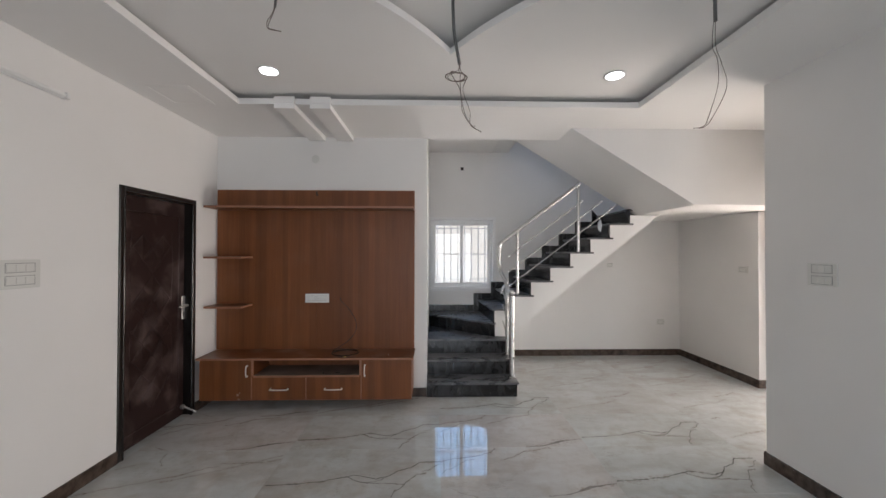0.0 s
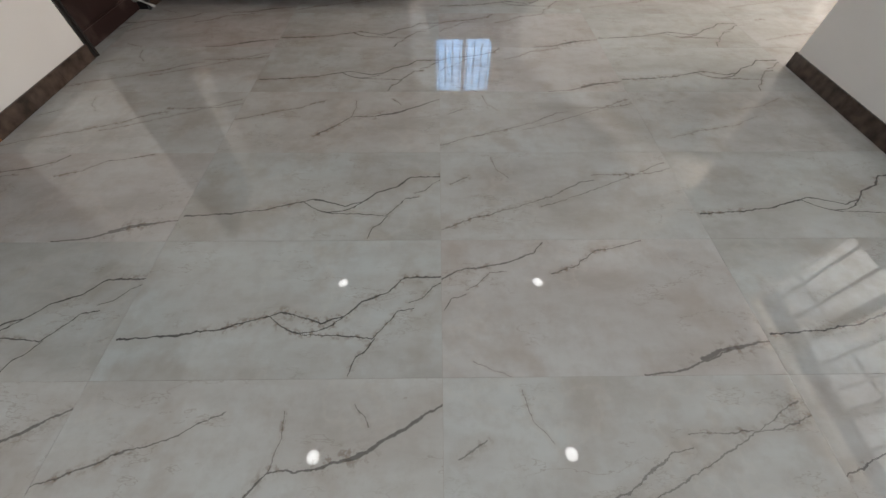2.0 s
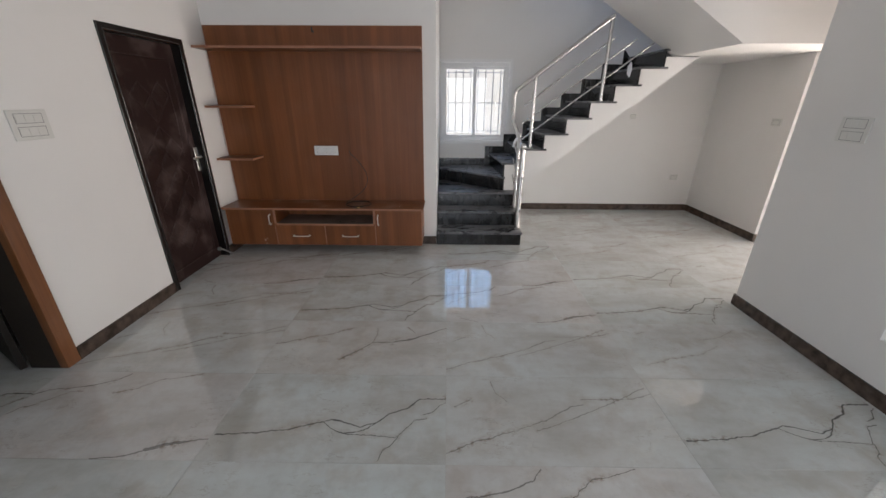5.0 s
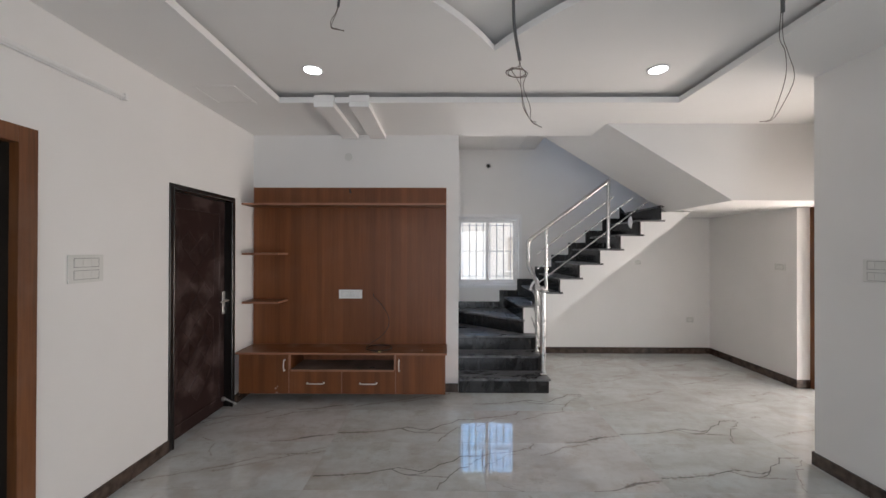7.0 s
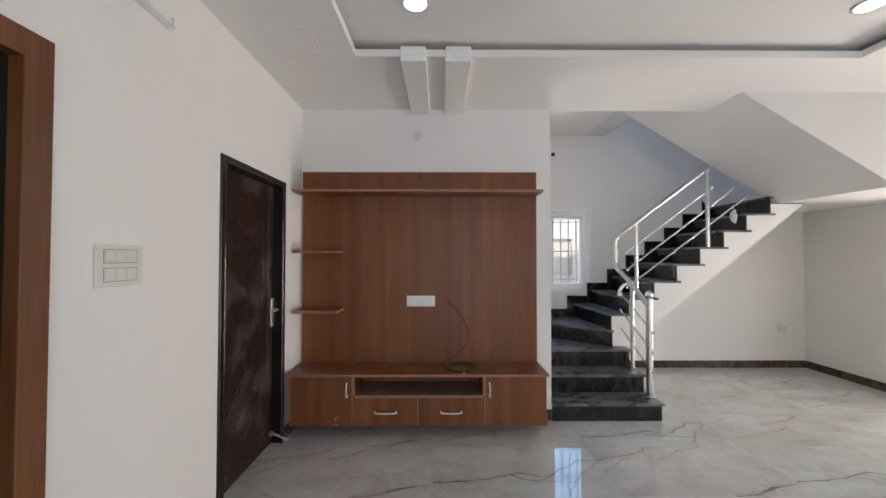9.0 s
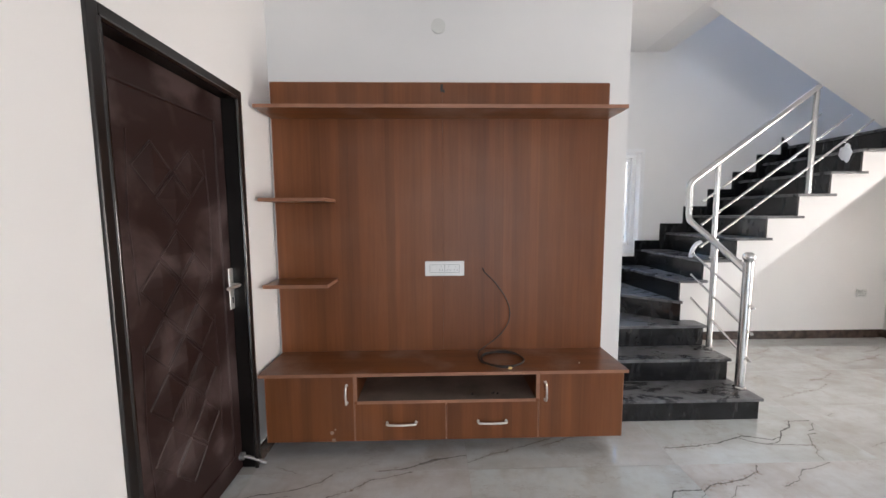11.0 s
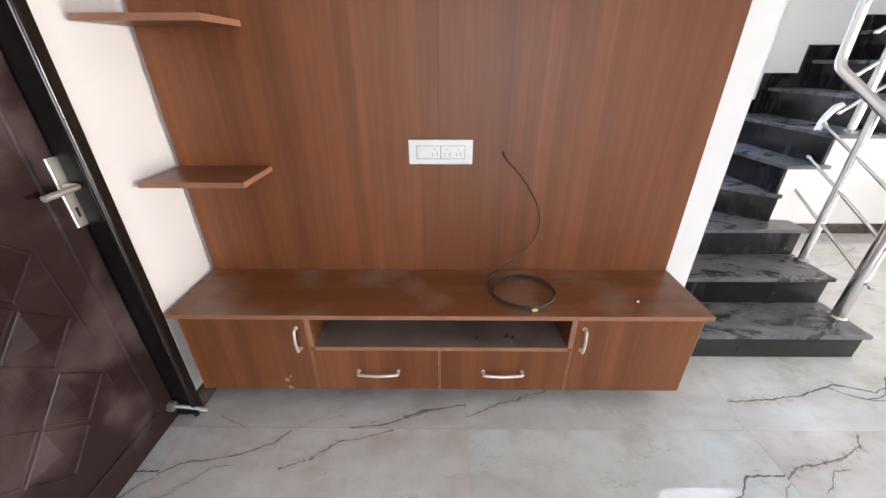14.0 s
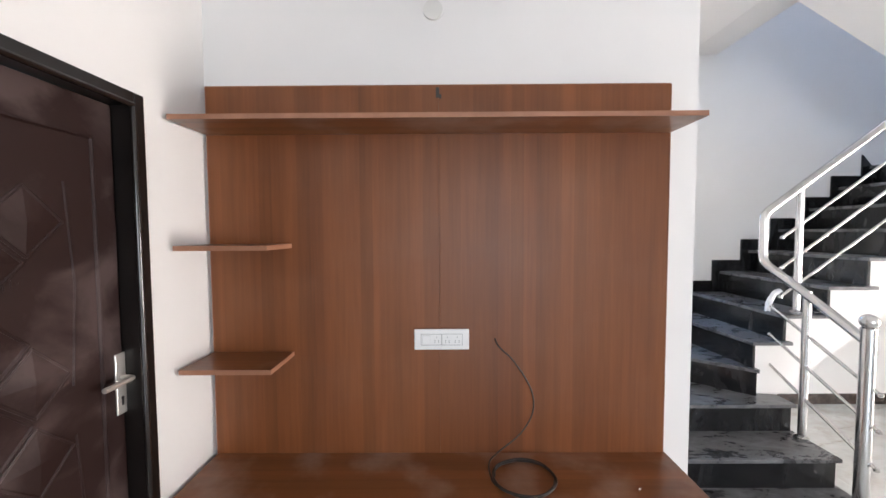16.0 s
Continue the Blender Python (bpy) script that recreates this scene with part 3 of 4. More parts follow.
TW, TH, TY0 = 1.21, 0.605, 0.833
PRINTS = [tile_mesh(m, TW, TH) for m in (PRINT_A, PRINT_B, PRINT_C, PRINT_D, PRINT_WASHED)]
dice = random.Random(5)
for i in range(-3, 4):
    for j in range(-8, 9):
        x, y = i * TW, TY0 + j * TH
        if j == 5:
            k = 1 if i % 2 else 0
        elif i % 2:
            k = 3 if j == -1 else (0 if j in (0, 1, 3, 4) else dice.choice((0, 3, 2)))
        else:
            k = 1 if j in (0, 4) or (i, j) == (-2, 1) else (2 if j in (-1, 1, 2) else dice.choice((1, 2, 3)))
        # far and right-hand tiles take the print with glare-washed veins
        if i >= 2 or j > 5 or (i == 1 and j in (2, 5)):
            k = 4
        k = {(-2, 0): 0, (-2, 5): 1, (-1, 5): 2, (-2, -1): 3}.get((i, j), k)
        if i < -2 and j > 4 or x > 4.2 or x < -4.9:
            continue
        tl = new("tile", PRINTS[k])
        tl.location = (x, y, 0)
        tl.parent = floor


# ---- steel door in the left wall ----
def steel_door():
    d = thing("steel_door", (XL, 3.5, 0), "closed maroon embossed steel door, dusty, in a black frame", "door", kind="structure")
    f = 0.043
    wpart("frame", boxes((XL - 0.16, XL + 0.012, D1A, D1A + f, 0, D1T), (XL - 0.16, XL + 0.012, D1B - f, D1B, 0, D1T),
                         (XL - 0.16, XL + 0.012, D1A + f, D1B - f, D1T - f, D1T),
                         (XL - 0.16, XL - 0.122, D1B - f - 0.015, D1B - f, 0, D1T - f), (XL - 0.16, XL - 0.122, D1A + f, D1A + f + 0.015, 0, D1T - f), bevel=0.004), BLACKPAINT, d, "glossy black painted door frame")
    y0, y1, xs = D1A + f + 0.003, D1B - f - 0.003, XL - 0.072
    leaf = wpart("leaf", boxes((xs - 0.045, xs, y0, y1, 0.006, D1T - f - 0.004), bevel=0.003), MAROON, d)

    def ridge(name, pts, r=0.006, closed=True):
        p = [(xs, y, z) for y, z in pts]
        if closed:
            p = p + p[:1]
        bm = bmesh.new()
        for a, b in zip(p, p[1:]):
            tube(bm, (a, b), r, 6)
        ob = smooth(part(name, bm, MAROON))
        ob.parent = leaf
        ob.matrix_parent_inverse = leaf.matrix_world.inverted() @ Matrix.Identity(4)
        return ob

    bead = bmesh.new()
    xb = XL + 0.006
    for a, b in (((D1A + f, 0), (D1A + f, D1T - f)), ((D1B - f, 0), (D1B - f, D1T - f)), ((D1A + f, D1T - f), (D1B - f, D1T - f))):
        tube(bead, [(xb, *a), (xb, *b)], 0.011, 10)
    smooth(wpart("bead", bead, BLACKGLOSS, d, "rounded glossy black frame edge"))
    c = 3.512
    a, b = 2 * c - 3.835, 3.835
    ridge("border_moulding", [(a, 0.12), (b, 0.12), (b, 1.92), (a, 1.92)], 0.008)
    zc = 1.03

    def diamond(y, z, r):
        """A raised cushion with a ridge round it."""
        bm = bmesh.new()
        tip = bm.verts.new((xs + 0.0105, y, z))
        rim = [bm.verts.new((xs + 0.0005, y + r * u, z + r * v)) for u, v in ((-1, 0), (0, -1), (1, 0), (0, 1))]
        for k in range(4):
            bm.faces.new((tip, rim[k], rim[(k + 1) % 4]))
        bmesh.ops.recalc_face_normals(bm, faces=bm.faces)
        ob = part("emboss", bm, MAROON)
        ob.parent = leaf
        ob.matrix_parent_inverse = leaf.matrix_world.inverted() @ Matrix.Identity(4)
        ridge("emboss_edge", [(y - r, z), (y, z - r), (y + r, z), (y, z + r)], 0.0055)

    for k in range(12):
        z = 0.335 + 0.118 * k
        for y in ((c,) if k % 2 == 0 else (c - 0.112, c + 0.112)):
            if k in (2, 9):
                continue
            diamond(y, z, 0.104)
    for s in (1, -1):
        at_z = lambda z: zc + s * (z - zc)
        for e in (-1, 1):
            for k in range(6):
                y = c + e * (0.008 + 0.016 * k)
                ridge("rib", [(y, at_z(0.535 + 0.014 * k)), (y, at_z(0.65 - 0.01 * k))], 0.0026, False)
            ridge("emboss", [(c + e * 0.225, at_z(0.3)), (c + e * 0.245, at_z(0.62)), (c + e * 0.225, at_z(0.95))], 0.0045, False)

    yh = 3.902
    wpart("lock_plate", boxes((xs, xs + 0.007, yh - 0.022, yh + 0.022, 0.935, 1.16), bevel=0.003), CHROME, d, "satin steel lock plate")
    bm = tube(bmesh.new(), curve_pts([(xs + 0.004, yh, 1.07), (xs + 0.04, yh, 1.07), (xs + 0.052, yh - 0.02, 1.07), (xs + 0.05, yh - 0.115, 1.068)], 5), 0.0095, 12)
    h = smooth(wpart("handle", bm, CHROME, d, "satin steel lever handle"))
    bm = boxes((xs + 0.006, xs + 0.0085, yh - 0.004, yh + 0.004, 0.968, 0.992))
    tube(bm, [(xs + 0.006, yh, 0.995), (xs + 0.0085, yh, 0.995)], 0.006, 10)
    wpart("keyhole", bm, BLACKPAINT, d)
    bm = bmesh.new()
    tube(bm, [(xs, 3.895, 0.085), (xs + 0.02, 3.895, 0.085)], 0.022, 14)
    tube(bm, curve_pts([(xs + 0.02, 3.895, 0.085), (xs + 0.05, 3.905, 0.07), (xs + 0.11, 3.925, 0.03)], 5), 0.009, 10)
    tube(bm, [(xs + 0.10, 3.92, 0.035), (xs + 0.125, 3.93, 0.02)], 0.013, 10)
    smooth(wpart("door_stopper", bm, DULLSTEEL, d, "small steel foot stopper"))


steel_door()


# ---- open wooden doorway in the left wall ----
def open_doorway():
    d = thing("wooden_door", (XL, D2B, 0), "open dark wooden door in a brown teak frame", "door", kind="structure")
    f, xb = 0.088, XL - 0.04
    # near-black boards over the reveal, much darker than the brown frame face
    wpart("lining", boxes((XL - T - 0.004, xb - 0.001, D2B - f + 0.002, D2B, 0, D2T), (XL - T - 0.004, xb - 0.001, D2A, D2A + f - 0.002, 0, D2T),
                          (XL - T - 0.004, xb - 0.001, D2A + f, D2B - f, D2T - f + 0.002, D2T)), DARKLEAF, d, "dark inner lining")
    wpart("frame", boxes((xb, XL + 0.012, D2B - f, D2B, 0, D2T), (xb, XL + 0.012, D2A, D2A + f, 0, D2T),
                         (xb, XL + 0.012, D2A + f, D2B - f, D2T - f, D2T), bevel=0.003), FRAMEWOOD, d, "brown teak door frame")
    leaf = boxes((-0.84, 0.0, -0.035, 0.0, 0.01, D2T - f - 0.005), bevel=0.003)
    ob = part("leaf", leaf, DARKLEAF, d, "dark flush door leaf")
    ob.matrix_local = pose(-T - 0.012, -f - 0.005, 0, 0, 0, -28)
    ob2 = part("handle", boxes((-0.79, -0.76, -0.05, -0.035, 0.95, 1.15), bevel=0.003), CHROME, ob)


open_doorway()


# ---- back window ----
def upvc_window(name, x0, x1, z0, z1, y, panes, gap, bar, label):
    """Sliding window with white frame, glass and outside grille, set in a wall along x (turned for one along y)."""
    w = thing(name, (0, 0, 0), label, "window", kind="structure")
    fr = 0.055
    wpart("window_frame", boxes((x0, x1, y, y + 0.07, z0, z0 + fr), (x0, x1, y, y + 0.07, z1 - fr, z1), (x0, x0 + fr, y, y + 0.07, z0 + fr, z1 - fr), (x1 - fr, x1, y, y + 0.07, z0 + fr, z1 - fr), bevel=0.004), FRAMEWHITE, w)
    step = (x1 - x0 - 2 * fr) / panes
    for k in range(panes):
        a, b = x0 + fr + k * step - 0.01, x0 + fr + (k + 1) * step + 0.01
        yy = y + 0.012 + 0.026 * (k % 2)
        s = wpart("sash", boxes((a, b, yy, yy + 0.022, z0 + fr, z0 + fr + 0.035), (a, b, yy, yy + 0.022, z1 - fr - 0.035, z1 - fr),
                                (a, a + 0.035, yy, yy + 0.022, z0 + fr + 0.035, z1 - fr - 0.035), (b - 0.035, b, yy, yy + 0.022, z0 + fr + 0.035, z1 - fr - 0.035)), FRAMEWHITE, w)
        g = part("pane", boxes((a + 0.03, b - 0.03, yy + 0.009, yy + 0.013, z0 + fr + 0.03, z1 - fr - 0.03)), GLASS, s)
        g.visible_shadow = False
    n = round((x1 - x0) / gap)
    for k in range(1, n):
        x = x0 + (x1 - x0) * k / n
        smooth(wpart("bar", tube(bmesh.new(), [(x, y + 0.11, z0), (x, y + 0.11, z1)], bar, 6), BARS, w))
    for f in (0.13, 0.5, 0.88):
        z = z0 + (z1 - z0) * f
        smooth(wpart("bar", tube(bmesh.new(), [(x0, y + 0.105, z), (x1, y + 0.105, z)], bar, 6), BARS, w))
    return w


upvc_window("window_1", WX0, WX1, WZ0, WZ1, YB + 0.09, 2, 0.105, 0.0075, "white sliding window with an outside grille above the stairs")
sw = upvc_window("window_2", 0, SWB - SWA, SWZ0, SWZ1, 0.09, 3, 0.17, 0.011, "white three-pane sliding window with a grille")
sw.matrix_world = pose(XR, SWB, 0, 0, 0, -90)
trim_ring = boxes((WX0 - 0.03, WX1 + 0.03, YB - 0.006, YB - 0.0005, WZ1, WZ1 + 0.03), (WX0 - 0.01, WX1 + 0.03, YB - 0.006, YB - 0.0005, WZ0 - 0.03, WZ0),
                  (WX1, WX1 + 0.03, YB - 0.006, YB - 0.0005, WZ0, WZ1), (WX1 - 0.012, WX1 - 0.001, YB, YB + 0.09, WZ0 + 0.013, WZ1 - 0.013), (WX0, WX1 - 0.012, YB, YB + 0.09, WZ1 - 0.012, WZ1 - 0.001))
structure("trim", trim_ring, FRAMEWHITE, "white trim round the stair window", "trim")
structure("sunshade", boxes((WX0 - 0.3, WX1 + 0.3, YB + T, YB + T + 0.38, 2.2, 2.28), bevel=0.01), FACADE, "beige rendered concrete sunshade over the stair window", "sunshade")
structure("window_sill", boxes((WX0, WX1, YB + 0.002, YB + 0.09, WZ0, WZ0 + 0.012), bevel=0.003), FRAMEWHITE, "white painted window sill", "sill")


# ---- entrance with a steel gate ----
def entrance():
    d = thing("entrance_door", (4.05, 3.75, 0), "brown wooden entrance frame with a steel bar gate", "door", kind="structure")
    y0, y1, f = 2.97, 4.5, 0.09
    wpart("frame", boxes((3.93, 4.06, y0, y0 + f, 0, 2.083), (3.93, 4.06, y1 - f, y1 + 0.004, 0, 2.083), (3.93, 4.06, y0 + f, y1 - f, 2.0, 2.083), bevel=0.004), FRAMEWOOD, d)
    for k in range(1, 12):
        y = y0 + f + (y1 - y0 - 2 * f) * k / 12
        smooth(wpart("bar", tube(bmesh.new(), [(4.10, y, 0.01), (4.10, y, 2.0)], 0.006, 6), BARS, d))
    for z in (0.12, 0.62, 1.05, 1.42, 1.9):
        smooth(wpart("bar", tube(bmesh.new(), [(4.10, y0 + f, z), (4.10, y1 - f, z)], 0.007, 6), PLASTICGREY, d))


entrance()
structure("doorstep", boxes((4.03, 4.9, 2.8, 4.6, -0.2, -0.01)), GROUT, "grey stone doorstep", "step")


# ---- staircase ----
TREADZ = [0.16, 0.335, 0.512, 0.69, 0.867, 1.043]
stair = thing("staircase", (0.4, 4.3, 0), "winding staircase with black granite treads and white sides", "staircase", kind="structure")
FX = [1.234, 1.486, 1.747, 2.012, 2.268, 2.533, 2.80]
FZ = [1.043 + 0.186 * k for k in range(7)]
YS = 4.985
TH_T, NOSE = 0.022, 0.022


def slab(pts, z0, z1, bevel=0.003):
    return prism(pts, "z", z0, z1, bevel)


def tread(pts, z):
    return wpart("tread", slab(pts, z - TH_T, z), GRANITE, stair, "dusty black granite tread")


def riser(p, q, z0, z1):
    """An upright granite board from p to q, 18 mm thick, behind the line."""
    p, q = Vector(p), Vector(q)
    d = (q - p).normalized()
    back = Vector((d.y, -d.x)) * 0.018
    return wpart("riser", slab([tuple(p), tuple(q), tuple(q + back), tuple(p + back)], z0, z1, 0.0), GRANITE_R, stair)


XW, YW = XS + 0.002, YB - 0.002
RX = [0] + [FX[k - 1] - 0.05 for k in range(1, 7)]
tread([(0.885, 4.28), (XW, 4.28), (XW, 4.62), (0.885, 4.62)], TREADZ[0])
tread([(0.87, 4.553), (XW, 4.553), (XW, 4.89), (0.87, 4.89)], TREADZ[1])
tread([(0.87, 4.823), (XW, 4.823), (XW, 5.68), (0.68, 5.0), (0.87, 4.975)], TREADZ[2])
tread([(0.72, 4.925), (XW, 5.635), (XW, YW), (0.66, YW), (0.74, 4.945)], TREADZ[3])
tread([(0.69, 4.945), (0.62, YW), (0.98, YW), (0.949, 4.945)], TREADZ[4])
tread([(0.885, 4.945), (0.89, YW), (1.25, YW), (FX[0], 4.945)], TREADZ[5])
riser((0.87, 4.302), (XW, 4.302), 0, TREADZ[0] - TH_T)
riser((0.855, 4.575), (XW, 4.575), TREADZ[0], TREADZ[1] - TH_T)
riser((0.855, 4.845), (XW, 4.845), TREADZ[1], TREADZ[2] - TH_T)
riser((0.72, 4.945), (XW, 5.66), TREADZ[2], TREADZ[3] - TH_T)
riser((0.71, 4.972), (0.64, YW), TREADZ[3], TREADZ[4] - TH_T)
riser((0.905, 4.972), (0.91, YW), TREADZ[4], TREADZ[5] - TH_T)
for k in range(1, 6):
    x, z = RX[k], FZ[k]
    riser((x, 4.972), (x, YW), FZ[k - 1], z - TH_T)
    tread([(x - NOSE, 4.945), (x - NOSE, YW), (FX[k], YW), (FX[k], 4.945)], z)
riser((RX[6], 4.972), (RX[6], YW), FZ[5], FZ[6] - TH_T)
tread([(RX[6] - NOSE, 4.945), (RX[6] - NOSE, YW), (2.889, YW), (2.889, 4.945)], FZ[6])
# plastered body
body = bmesh.new()
box(body, XW, 0.845, 4.322, YS + 0.02, 0, TREADZ[0] - TH_T)
box(body, XW, 0.845, 4.595, YS + 0.02, TREADZ[0] - TH_T, TREADZ[1] - TH_T)
box(body, XW, 0.845, 4.865, YS + 0.02, TREADZ[1] - TH_T, TREADZ[2] - TH_T)
wpart("body", body, WALL, stair, "off-white plastered stair side")
LX = lambda z: 2.888 - (2.08 - z) / 0.79
top = [(RX[6] + 0.02, 2.08), (RX[6] + 0.02, FZ[5] - TH_T)]
for k in range(5, 0, -1):
    top += [(RX[k] + 0.018, FZ[k] - TH_T), (RX[k] + 0.018, FZ[k - 1] - TH_T)]
top += [(0.925, TREADZ[5] - TH_T), (0.925, TREADZ[4] - TH_T), (0.73, TREADZ[4] - TH_T), (0.73, TREADZ[2] - TH_T), (0.2, TREADZ[2] - TH_T)]
wpart("waist", prism([(0.2, 0.0), (LX(0), 0.0), (2.888, 2.08)] + top, "y", YS, YW), WALL, stair, "off-white sloping stair slab")
# stepped granite skirting on the walls
sk = [(XW, TREADZ[3]), (0.64, TREADZ[3]), (0.64, TREADZ[4]), (0.91, TREADZ[4]), (0.91, TREADZ[5]), (RX[1], FZ[0])]
for k in range(1, 6):
    sk += [(RX[k], FZ[k]), (RX[k + 1], FZ[k])]
sk += [(RX[6], FZ[6])]
over = [(x - 0.085 if i else x, z + 0.1) for i, (x, z) in enumerate(sk)]
wpart("stair_skirting", prism(sk + over[::-1], "y", YB - 0.016, YW), GRANITE_R, stair)


# ---- steel railing ----
def railing():
    r = thing("stair_railing", (0.84, 4.43, TREADZ[0]), "stainless steel tube railing with a ball-topped newel post", "railing")
    NX, NY = 0.838, 4.435
    bm = lathe(bmesh.new(), [(0.042, 0), (0.042, 0.012), (0.031, 0.02), (0.03, 0.93)], (NX, NY, TREADZ[0]), 20)
    newel = smooth(wpart("newel_post", bm, STEEL, r))
    prof = [(0.02, 0.0), (0.032, 0.006), (0.032, 0.016)] + [(0.038 * math.sin(a), 0.05 - 0.038 * math.cos(a)) for a in [0.6 + 0.25 * i for i in range(10)]]
    smooth(wpart("ball_cap", lathe(bmesh.new(), prof, (NX, NY, TREADZ[0] + 0.92), 20), STEEL, r))
    p2 = (0.848, 4.765)
    smooth(wpart("post", lathe(bmesh.new(), [(0.036, 0), (0.036, 0.01), (0.021, 0.018), (0.0205, 0.9)], (*p2, TREADZ[1]), 16), STEEL, r))
    YR = 5.03
    p3x, p4x = 1.04, 1.88
    rail_at = lambda x: 1.70 + (2.52 - 1.70) * (x - 0.80) / (1.86 - 0.80)
    def rounded(ctrl, rad=0.05):
        out = [Vector(ctrl[0])]
        for a, b, c in zip(ctrl, ctrl[1:], ctrl[2:]):
            a, b, c = Vector(a), Vector(b), Vector(c)
            p, q = b + (a - b).normalized() * rad, b + (c - b).normalized() * rad
            out += [(1 - t) ** 2 * p + 2 * t * (1 - t) * b + t * t * q for t in (0, 0.25, 0.5, 0.75, 1)]
        return out + [Vector(ctrl[-1])]
    ctrl = [(NX, NY, 1.02), (p2[0] - 0.01, p2[1], 1.215), (0.80, YR - 0.01, 1.385), (0.80, YR, 1.70), (1.86, YR, 2.50)]
    smooth(wpart("handrail", tube(bmesh.new(), rounded(ctrl), 0.025, 14), STEEL, r), 60)
    for x, z in ((p3x, FZ[0]), (p4x, FZ[2] + 0.0)):
        top = rail_at(x)
        if x == p4x:
            x, z, top = 1.845, FZ[2], 2.46
        smooth(wpart("post", lathe(bmesh.new(), [(0.036, 0), (0.036, 0.01), (0.021, 0.018), (0.0205, top - z)], (x, YR, z), 16), STEEL, r))
    # three thin rails on each run
    for k, z in enumerate((0.389, 0.586, 0.773)):
        a = Vector((NX + 0.012, NY - 0.052, z))
        b = Vector((p2[0] - 0.005, p2[1], z + 0.20))
        c = b + (b - a).normalized() * 0.26
        bm = tube(bmesh.new(), [a, b, c], 0.009, 10)
        for e in (a, c):
            lathe(bm, [(0.004, -0.012), (0.013, -0.006), (0.013, 0.006), (0.004, 0.012)], e, 10)
        smooth(wpart("mid_rail", bm, STEEL, r))
    for k, off in enumerate((0.0, 0.195, 0.395)):
        a = Vector((0.93, YR, 1.17 + off - 0.02))
        L = (2.36, 2.16, 1.9)[k]
        b = Vector((L, YR, a.z + (L - 0.93) * 0.752))
        bm = tube(bmesh.new(), [a, b], 0.009, 10)
        lathe(bm, [(0.004, -0.012), (0.013, -0.006), (0.013, 0.006), (0.004, 0.012)], a, 10)
        smooth(wpart("mid_rail", bm, STEEL, r))
    w = bmesh.new()
    bmesh.ops.create_icosphere(w, subdivisions=3, radius=0.042)
    for v in w.verts:
        v.co *= 1 + 0.5 * noise.noise(v.co * 40)
        v.co.z *= 1.7
        v.co.x *= 0.4
    bmesh.ops.translate(w, verts=w.verts, vec=(2.12, YR - 0.02, 1.95))
    smooth(wpart("plastic_wrap", w, WRAP, r, "torn clear plastic wrap left on a rail"), 30)
    w = bmesh.new()
    tube(w, curve_pts([(0.93, YR, 1.19), (0.88, YR - 0.01, 1.17), (0.84, YR - 0.02, 1.12), (0.83, YR - 0.02, 1.06)], 5), 0.017, 8)
    for v in w.verts:
        v.co += Vector((1, 1, 1)) * 0.012 * noise.noise(v.co * 60)
    smooth(wpart("plastic_wrap", w, WRAP, r, "torn clear plastic wrap left on a rail"), 30)


railing()


# ---- television wall unit ----
PX0, PX1, PZ0, PZ1, PYF = -2.41, -0.27, 0.533, 2.268, 4.305
CF = 3.972


def wall_panel():
    p = thing("tv_wall_panel", (-1.34, PYF, PZ0), "brown wood-laminate television back panel on the wall", "wall panel")
    wpart("board", boxes((PX0, -1.3362, PYF, YTV, PZ0, PZ1), bevel=0.001), TVWOOD, p)
    wpart("board", boxes((-1.336, PX1, PYF, YTV, PZ0, PZ1), bevel=0.001), TVWOOD, p)
    for e in ((PX0 - 0.003, PX0 - 0.0005, PYF - 0.001, YTV, PZ0, PZ1), (PX1 + 0.0005, PX1 + 0.003, PYF - 0.001, YTV, PZ0, PZ1),
              (PX0, PX1, PYF - 0.001, YTV, PZ1 + 0.0005, PZ1 + 0.003)):
        wpart("edge_strip", boxes(e), EDGE, p)


wall_panel()


def shelf(x0, x1, z, depth, label):
    s = thing("wall_shelf", ((x0 + x1) / 2, PYF, z), label, "shelf")
    wpart("board", boxes((x0, x1, PYF - depth, PYF - 0.001, z, z + 0.02), bevel=0.001), TVWOOD_X, s)
    wpart("edge_strip", boxes((x0, x1, PYF - depth - 0.002, PYF - depth - 0.0005, z, z + 0.02)), EDGE, s, "lighter brown edge band")
    wpart("edge_strip", boxes((x1 + 0.0005, x1 + 0.002, PYF - depth - 0.002, PYF - 0.001, z, z + 0.02)), EDGE, s, "lighter brown edge band")


shelf(PX0, PX1, 2.048, 0.245, "long brown laminate shelf across the television panel")
shelf(PX0, -2.03, 1.524, 0.24, "short brown laminate corner shelf on the panel")
shelf(PX0, -2.03, 1.011, 0.235, "short brown laminate corner shelf on the panel")


